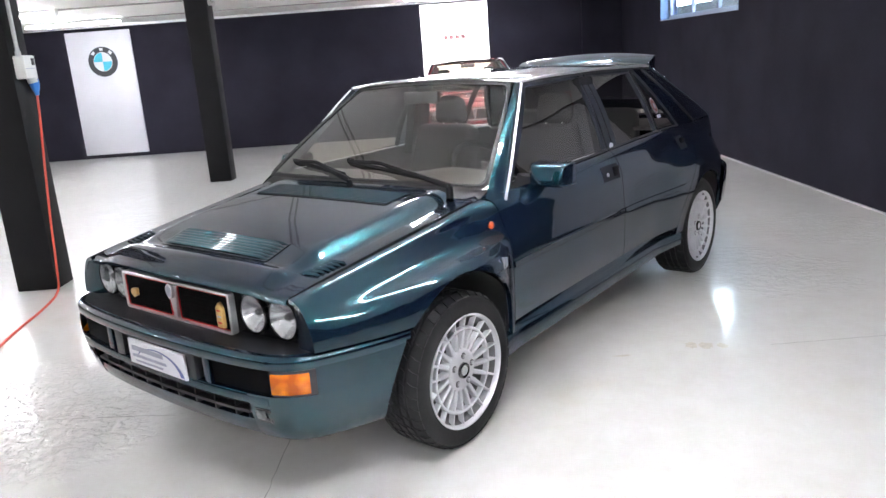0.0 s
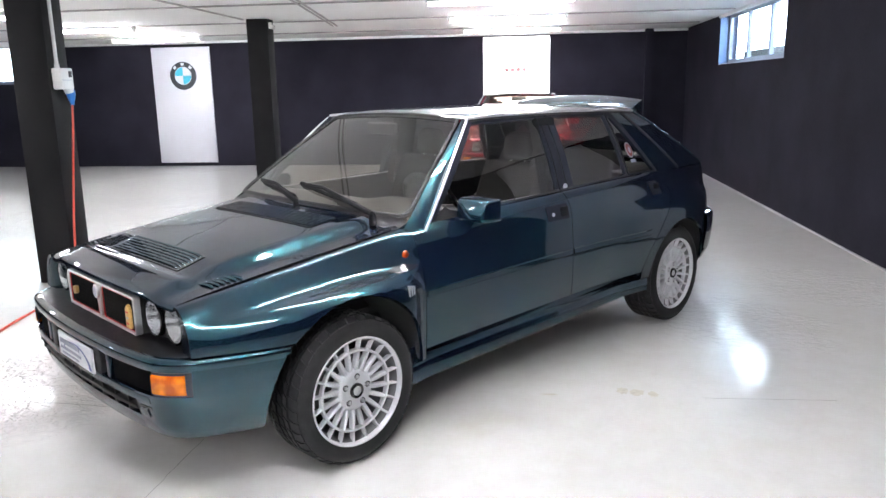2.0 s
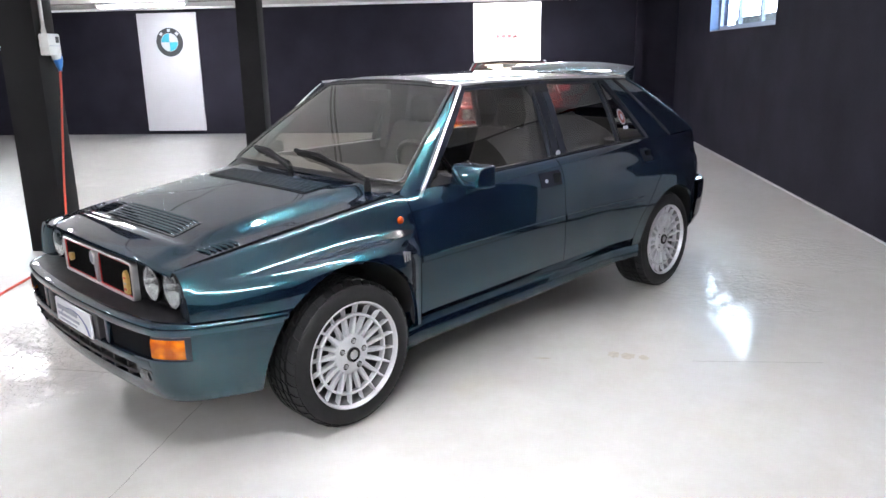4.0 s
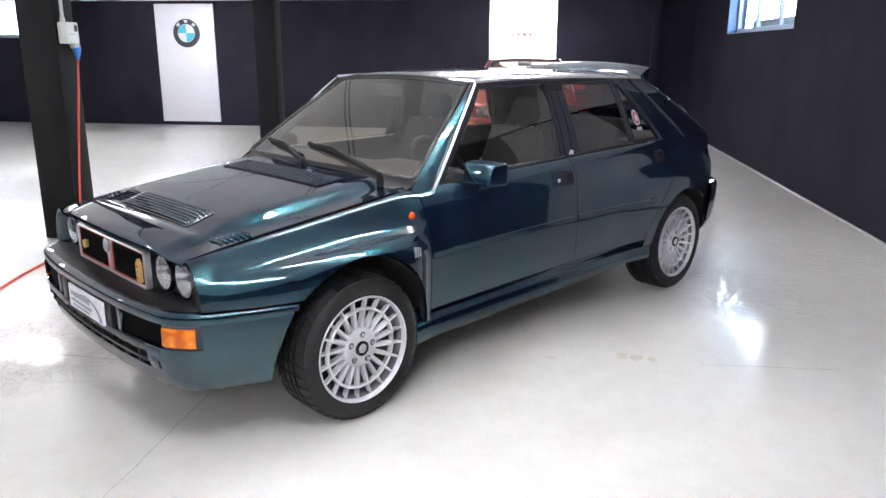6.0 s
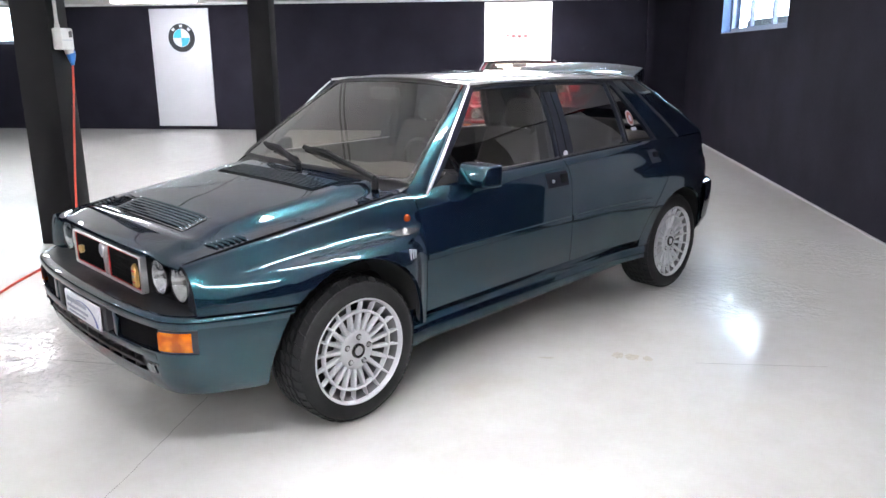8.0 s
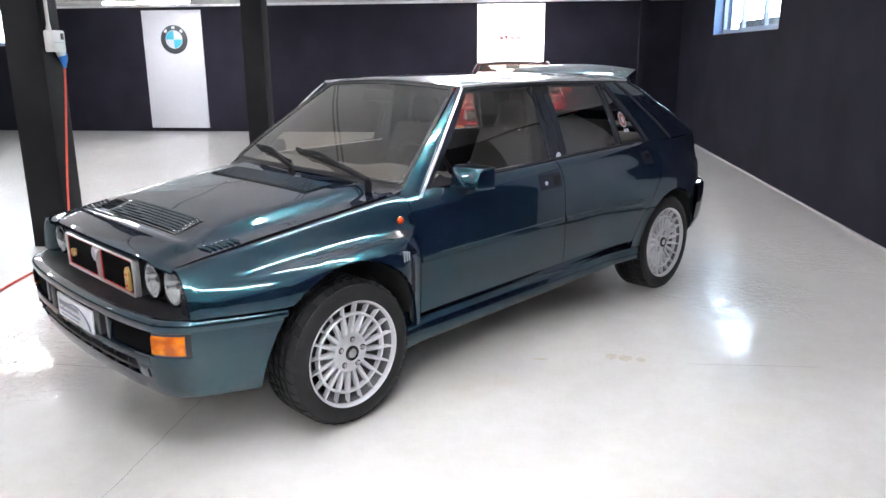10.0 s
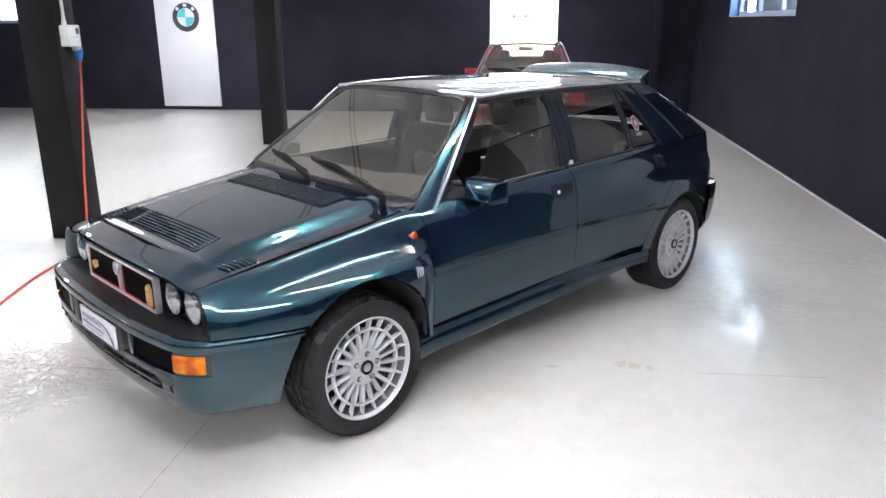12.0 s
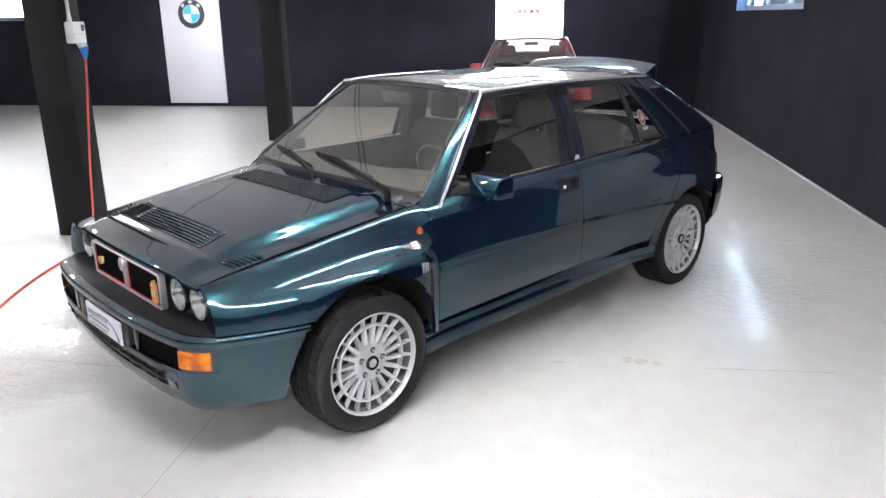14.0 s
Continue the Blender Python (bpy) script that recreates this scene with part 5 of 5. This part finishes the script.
        if head:
            bm = boxed((sx - 0.115, y + 0.15, 1.03), (sx + 0.115, y + 0.245, 1.19))
            for q in bm.verts:
                if q.co.z > 1.1:
                    q.co.x = sx + (q.co.x - sx) * 0.78
            soften(bm, 0.046, 5)
            part("headrest", bm, SEAT, st)
            for q in (-0.05, 0.05):
                part("headrest_post", tube(bmesh.new(), [(sx + q, y + 0.17, 0.98), (sx + q, y + 0.185, 1.06)], 0.006, 6), BRIGHT, st)
    for s in (-1, 1):
        seat(s * 0.36, 1.36, 0.25, True)
    seat(0.0, 2.22, 0.56, False)
    part("parcel_shelf", boxed((-0.60, 2.30, 0.90), (0.60, 2.82, 0.92), 0.008), DASH, car, "dark parcel shelf")
    bm = bmesh.new()
    grid(bm, [[(u * (gutter(y)[0] - 0.03), y, gutter(y)[1] - 0.018 + 0.028 * (1 - u * u)) for u in np.linspace(-1, 1, 9)] for y in np.linspace(0.98, 2.44, 9)], flip=True)
    part("headlining", bm, HEADLINE, car)
    part("inner_mirror", soften(boxed((-0.11, 0.86, 1.205), (0.11, 0.885, 1.262)), 0.008), TRIM_BLACK, car, "black inner mirror")
    # inner door cards
    bm = bmesh.new()
    grid(bm, [[(0.70, y, z) for z in (0.40, 0.60, 0.86, 0.895)] for y in (0.45, 0.9, 1.4, 1.9, 2.3)])
    pair("door_card", bm, SEAT, car)
    bm = bmesh.new()
    grid(bm, [[(0.70, y, 0.895 + 0.012 * (y - 0.6)) for y in (0.60, 1.0, 1.43, 1.9, 2.08)], [(0.715, y, 0.897 + 0.012 * (y - 0.6)) for y in (0.60, 1.0, 1.43, 1.9, 2.08)]])
    pair("sill_strip", bm, BRIGHT, car)
    # B pillar inside
    bm = boxed((0.60, 1.44, 0.86), (0.66, 1.58, 1.27))
    for q in bm.verts:
        if q.co.z > 1.0:
            q.co.x -= 0.09
    pair("b_pillar", bm, STALK, car)
    part("seat_belt", tube(bmesh.new(), [(0.55, 1.50, 1.20), (0.50, 1.47, 0.98), (0.44, 1.44, 0.80)], 0.014, 6), SEAL, car)

    # ---- wheels ----
    tr = 0.757
    for y in (0.0, WB):
        for s in (1, -1):
            wheel(pose(s * (tr - (0.018 if y else 0)), y - (0.012 if y else 0), WHEEL_R, 0 if y else 6, 0, 0 if s > 0 else 180)).parent = car
    return car


car = build_car()
car.matrix_basis = pose(0.0109, -0.0087, 0, 0, 0, -38.6) @ Matrix.Diagonal((0.984, 1, 1, 1))


# ---- the red sister car behind ----
red = copy_thing(car, pose(1.10, 7.55, 0, 0, 0, 0))
red.name = "hatchback_car"
tagged(red, "red five-door hatchback parked facing the green car")
for o in [c for c in red.children_recursive if c.name.startswith(("roof_spoiler", "spoiler_end"))]:
    bpy.data.objects.remove(o)
for o in red.children_recursive:
    if o.type == "MESH" and o.data.materials[0] == GREEN:
        o.material_slots[0].link = "OBJECT"
        o.material_slots[0].material = RED
        if "label" in o:
            o["label"] = o["label"].replace("green", "red")


# ---- the basement hall ----
def slab(name, lo, hi, mat, bevel=0.0):
    return tagged(part(name, boxed(lo, hi, bevel), mat), kind="structure")


XW, XE, YS, YN, H = -13.0, 4.0, -8.0, 10.9, 2.36
WY0, WY1, WZ0 = 5.53, 8.50, 1.67
slab("floor", (XW - 0.2, YS - 0.2, -0.15), (XE + 0.25, YN + 0.2, 0.0), FLOOR)
slab("ceiling", (XW - 0.2, YS - 0.2, H), (XE + 0.25, YN + 0.2, H + 0.2), CEILING)
slab("wall_east", (XE, YS, 0), (XE + 0.25, YN, WZ0), BLACK_WALL)
slab("wall_east", (XE, YS, WZ0), (XE + 0.25, WY0, H), BLACK_WALL)
slab("wall_east", (XE, WY1, WZ0), (XE + 0.25, YN, H), BLACK_WALL)
slab("wall_north", (XW, YN, 0), (XE + 0.25, YN + 0.2, 1.632), BLACK_WALL)
slab("wall_north", (-8.80, YN, 1.632), (XE + 0.25, YN + 0.2, H), BLACK_WALL)
slab("wall_north", (XW, YN, 1.632), (-11.6, YN + 0.2, H), BLACK_WALL)
slab("wall_west", (XW - 0.2, YS, 0), (XW, YN + 0.2, H), BLACK_WALL)
slab("wall_south", (XW, YS - 0.2, 0), (XE + 0.25, YS, H), BLACK_WALL)
slab("wall_pier", (3.27, YN - 0.12, 0), (3.40, YN - 0.002, H - 0.002), BLACK_WALL)
slab("cornice", (XW, YN - 0.05, H - 0.045), (3.26, YN - 0.002, H - 0.002), BATTEN, 0.006)
slab("cornice", (3.41, YN - 0.05, H - 0.045), (XE - 0.002, YN - 0.002, H - 0.002), BATTEN, 0.006)
slab("cornice", (XE - 0.05, -6.0, H - 0.045), (XE - 0.002, 8.4, H - 0.002), BATTEN, 0.006)
slab("baseboard", (XE - 0.010, YS + 0.002, 0.0), (XE - 0.001, YN - 0.002, 0.014), PIPE)
for y in (2.05, 6.79, -2.69):
    slab("pillar", (-2.47, y, 0), (-2.18, y + 0.24, H - 0.003), BLACK_POST, 0.008)


def basement_window(name, w, hgt, panes):
    """A sliding window in its reveal, built along x, looking along +y."""
    win = tagged(new(name), "blue-grey framed sliding basement window", "window", kind="structure")
    part("window_sill", boxed((0, 0.0, -0.012), (w, 0.14, 0.0)), ALU, win)
    part("jamb", boxed((0.0, 0.0, 0.0), (0.012, 0.13, hgt)), ALU_BLUE, win)
    part("jamb", boxed((w - 0.012, 0.0, 0.0), (w, 0.13, hgt)), ALU_BLUE, win)
    y = 0.13
    part("window_frame", boxed((0, y, 0.0), (w, y + 0.05, 0.055), 0.004), ALU, win)
    part("window_frame", boxed((0, y, hgt - 0.05), (w, y + 0.05, hgt), 0.004), ALU, win)
    for i in range(panes + 1):
        x = (w - 0.05) * i / panes
        part("mullion", boxed((x, y - 0.006, 0.055), (x + 0.06, y + 0.044, hgt - 0.05), 0.004), MULLION, win)
    for i in range(panes):
        x = (w - 0.05) * i / panes + 0.05
        g = part("pane", boxed((x, y + 0.018, 0.055), (x + (w - 0.05) / panes - 0.05, y + 0.024, hgt - 0.05)), GLASS_CLEAR, win)
        g.visible_shadow = False
    return win


w = basement_window("window_1", WY1 - WY0, H - WZ0, 3)
w.matrix_basis = pose(XE, WY1, WZ0 + 0.012, 0, 0, -90)
w = basement_window("window_2", 2.8, H - 1.632, 3)
w.matrix_basis = pose(-11.6, YN, 1.632 + 0.012, 0, 0, 0)
# daylight outside the windows: a pale yard wall and the sky
slab("yard_wall", (XE + 1.3, 4.0, -0.5), (XE + 1.5, 12.2, 1.98), CONCRETE)
slab("backdrop", (XE + 2.4, WY0 - 6, -0.5), (XE + 2.5, WY1 + 9, 6.0), SKY_CARD)
slab("backdrop", (-15, YN + 2.4, -0.5), (-5, YN + 2.5, 6.0), SKY_DIM)


# ---- lamps under the ceiling ----
def batten_lamp(m):
    lamp = thing("batten_lamp", "lit white fluorescent batten lamp on the ceiling", "ceiling lamp", m, "rows of batten lamps")
    part("batten", boxed((-0.79, -0.045, -0.055), (0.79, 0.045, 0.0), 0.008), BATTEN, lamp)
    for s in (-0.025, 0.025):
        part("tube", tube(bmesh.new(), [(-0.75, s, -0.072), (0.75, s, -0.072)], 0.013, 8), TUBE, lamp)
    for s in (-0.765, 0.765):
        part("lamp_holder", boxed((s - 0.014, -0.042, -0.09), (s + 0.014, 0.042, -0.05), 0.003), BATTEN, lamp)
    return lamp


first = None
for x in (-5.05, 0.97):
    for y in (9.35, 7.2, 5.05, 2.6, 0.2, -1.9, -4.6, -6.8):
        m = pose(x, y, H, 0, 0, 0)
        if first is None:
            first = batten_lamp(m)
        else:
            copy_thing(first, m)


# ---- signs on the far wall ----
def sign(name, label, x0, x1, z0, z1, mat):
    s = thing(name, label, "sign", pose((x0 + x1) / 2, YN - 0.002, z0))
    w, h = (x1 - x0) / 2, z1 - z0
    part("sign_panel", boxed((-w, -0.035, 0), (w, 0, h), 0.003), mat, s)
    return s, w, h


bs, w, h = sign("wall_sign", "tall white sign panel with a blue and white roundel", -5.95, -4.79, 0.07, 2.255, SIGN_WHITE)


def disc(r, y0, y1, mat, name, parent, cx=0.0, cz=0.0, a0=0.0, a1=360.0, r0=0.0):
    bm = bmesh.new()
    k = max(3, int((a1 - a0) / 7.5))
    o = [(cx + r * math.cos(radians(a0 + (a1 - a0) * i / k)), cz + r * math.sin(radians(a0 + (a1 - a0) * i / k))) for i in range(k + (0 if a1 - a0 >= 360 else 1))]
    if a1 - a0 < 360:
        if r0:
            o += [(cx + r0 * math.cos(radians(a1 - (a1 - a0) * i / k)), cz + r0 * math.sin(radians(a1 - (a1 - a0) * i / k))) for i in range(k + 1)]
        else:
            o.append((cx, cz))
    prism(bm, o, y0, y1)
    return part(name, bm, mat, parent)


cx, cz = 0.03, 1.655
disc(0.262, -0.043, -0.034, SIGN_BLACK, "roundel_rim", bs, cx, cz)
disc(0.168, -0.046, -0.042, SIGN_WHITE, "roundel_field", bs, cx, cz)
disc(0.160, -0.049, -0.0455, SIGN_BLUE, "roundel_quarter", bs, cx, cz, 90, 180)
disc(0.160, -0.049, -0.0455, SIGN_BLUE, "roundel_quarter", bs, cx, cz, 270, 360)
for a in (45, 90, 135):
    disc(0.240, -0.047, -0.0425, SIGN_WHITE, "rim_mark", bs, cx, cz, a - 8, a + 8, 0.192)

au, w, h = sign("light_box_sign", "tall glowing white light-box sign with faint marks", 0.41, 1.602, 0.07, 2.285, SIGN_LIT)
for k in range(4):
    x = -0.215 + 0.105 * k
    part("sign_mark", boxed((x, -0.038, 1.595), (x + 0.082, -0.0345, 1.675), 0.002), SIGN_RED, au)
for k in range(4):
    bm = bmesh.new()
    tube(bm, [(-0.18 + 0.09 * k + 0.062 * math.cos(a), -0.036, 1.87 + 0.062 * math.sin(a)) for a in [2 * math.pi * i / 20 for i in range(21)]], 0.007, 5, False)
    part("sign_ring", bm, SIGN_GREY, au)


# a third panel hangs on the side wall, beyond the car's door
ws = thing("wall_sign", "tall plain white sign panel on the black side wall", "sign", pose(XE - 0.002, 1.62, 0.07, 0, 0, -90))
part("sign_panel", boxed((-0.6, -0.035, 0), (0.6, 0, 2.185), 0.003), SIGN_WHITE, ws)


# ---- socket, conduit and cable on the near pillar ----
sk = thing("socket_box", "grey-white industrial socket box on a black pillar", "socket", pose(-2.18, 2.15, 1.545))
part("box_body", boxed((0.0, -0.075, -0.075), (0.075, 0.075, 0.078), 0.010), PVC, sk)
part("socket_cap", tube(bmesh.new(), [(0.030, 0.055, -0.045), (0.036, 0.070, -0.10)], 0.034, 14), PVC, sk)
part("breaker", boxed((0.070, 0.018, 0.012), (0.079, 0.056, 0.058), 0.003), TRIM_BLACK, sk)
part("lid_seam", boxed((0.0755, -0.070, -0.010), (0.0765, 0.070, -0.006)), GREY_PRINT, sk)
cd = thing("conduit", "pale plastic conduit running up the pillar", "conduit", pose(-2.155, 2.115, 1.62))
part("pipe", tube(bmesh.new(), [(0, 0, 0), (0.0, 0.0, 0.06), (0.0, 0.0, H - 1.625)], [0.018, 0.013, 0.013], 10), PVC, cd)
part("gland", tube(bmesh.new(), [(0, 0, -0.005), (0, 0, 0.03)], 0.019, 10), PVC, cd)
pg = thing("plug", "blue industrial plug hanging in the socket", "plug", pose(-2.145, 2.225, 1.43))
part("plug_body", tube(bmesh.new(), [(0, 0, 0.03), (0.004, 0, 0.0), (0.006, 0.0, -0.045)], [0.034, 0.032, 0.022], 14), BLUE_PVC, pg)
part("plug_tail", tube(bmesh.new(), [(0.006, 0, -0.045), (0.008, 0, -0.075)], [0.018, 0.013], 10), BLUE_PVC, pg)
cable = thing("power_cable", "orange-red power cable hanging to the floor", "cable", pose(0, 0, 0))
pts = smooth_line([(-2.138, 2.225, 1.37), (-2.142, 2.205, 1.20), (-2.148, 2.165, 0.95), (-2.152, 2.128, 0.72), (-2.155, 2.085, 0.45), (-2.155, 2.05, 0.20), (-2.140, 1.99, 0.03), (-2.085, 1.80, 0.008), (-2.03, 1.50, 0.008), (-1.985, 1.10, 0.008), (-1.915, 0.76, 0.008), (-1.80, 0.35, 0.008), (-1.72, -0.2, 0.008), (-1.95, -0.9, 0.008), (-2.9, -1.5, 0.008), (-4.2, -1.9, 0.008)], 140)
part("cable_run", tube(bmesh.new(), pts, 0.008, 7), CABLE, cable)

# small camera on the far pillar, conduits on the ceiling
cc = thing("security_camera", "small white security camera on a black pillar", "camera", pose(-2.16, 6.86, 2.26))
part("camera_base", boxed((-0.02, -0.03, -0.03), (0.02, 0.03, 0.05), 0.006), PVC, cc)
part("camera_body", tube(bmesh.new(), [(0.02, 0.0, 0.0), (0.05, -0.03, -0.01), (0.07, -0.09, -0.03)], [0.022, 0.026, 0.024], 10), PVC, cc)
for x0, y0, x1, y1 in ((-13, 5.12, 3.9, 5.12), (-13, 7.30, 3.9, 7.30), (-13, 9.45, 3.9, 9.45), (-2.50, 6.78, -2.38, -7.5), (-1.66, 8.2, -0.55, 0.0), (-1.60, 8.2, -0.49, 0.0)):
    c2 = thing("ceiling_conduit", "thin grey conduit along the ceiling", "conduit", pose(0, 0, H - 0.012))
    part("pipe", tube(bmesh.new(), [(x0, y0, 0), (x1, y1, 0)], 0.011, 6), PIPE, c2)


# ---- floor joints and marks ----
rng = random.Random(5)
for cx, cy, rx, ry in ((1.76, 0.25, 0.035, 0.05), (1.83, 0.235, 0.045, 0.05), (1.90, 0.215, 0.03, 0.04), (1.42, 0.18, 0.05, 0.012)):
    bm = bmesh.new()
    ring = [bm.verts.new((cx + rx * rng.uniform(0.55, 1.0) * math.cos(a), cy + ry * rng.uniform(0.55, 1.0) * math.sin(a), 0.0012)) for a in [2 * math.pi * k / 18 for k in range(18)]]
    bm.faces.new(ring)
    tagged(part("floor_stain", bm, STAIN), kind="structure")

for k, (a, b, wd) in enumerate((((2.12, 0.19), (2.72, 0.207), 0.006), ((-12, 5.2), (-2.6, 5.3), 0.006), ((-6.5, 8.6), (-3.0, 4.0), 0.005), ((-12, 3.1), (-2.6, 3.3), 0.006), ((-0.075, -1.6), (-0.045, -0.40), 0.004), ((-2.4, 0.0), (-0.6, -0.12), 0.006))):
    d = Vector((b[0] - a[0], b[1] - a[1], 0))
    n = Vector((-d.y, d.x, 0)).normalized() * wd / 2
    bm = bmesh.new()
    rows = []
    m = 24
    for i in range(m + 1):
        p = Vector((*a, 0.0012)) + d * (i / m) + n.normalized() * 0.008 * noise.noise(Vector((i * 0.7, k * 3.1, 0)))
        wv = 0.45 + 0.9 * abs(noise.noise(Vector((i * 0.9, k * 5.3, 2))))
        rows.append([p - n * wv, p + n * wv])
    grid(bm, rows)
    tagged(part("floor_joint", bm, JOINT), kind="structure")
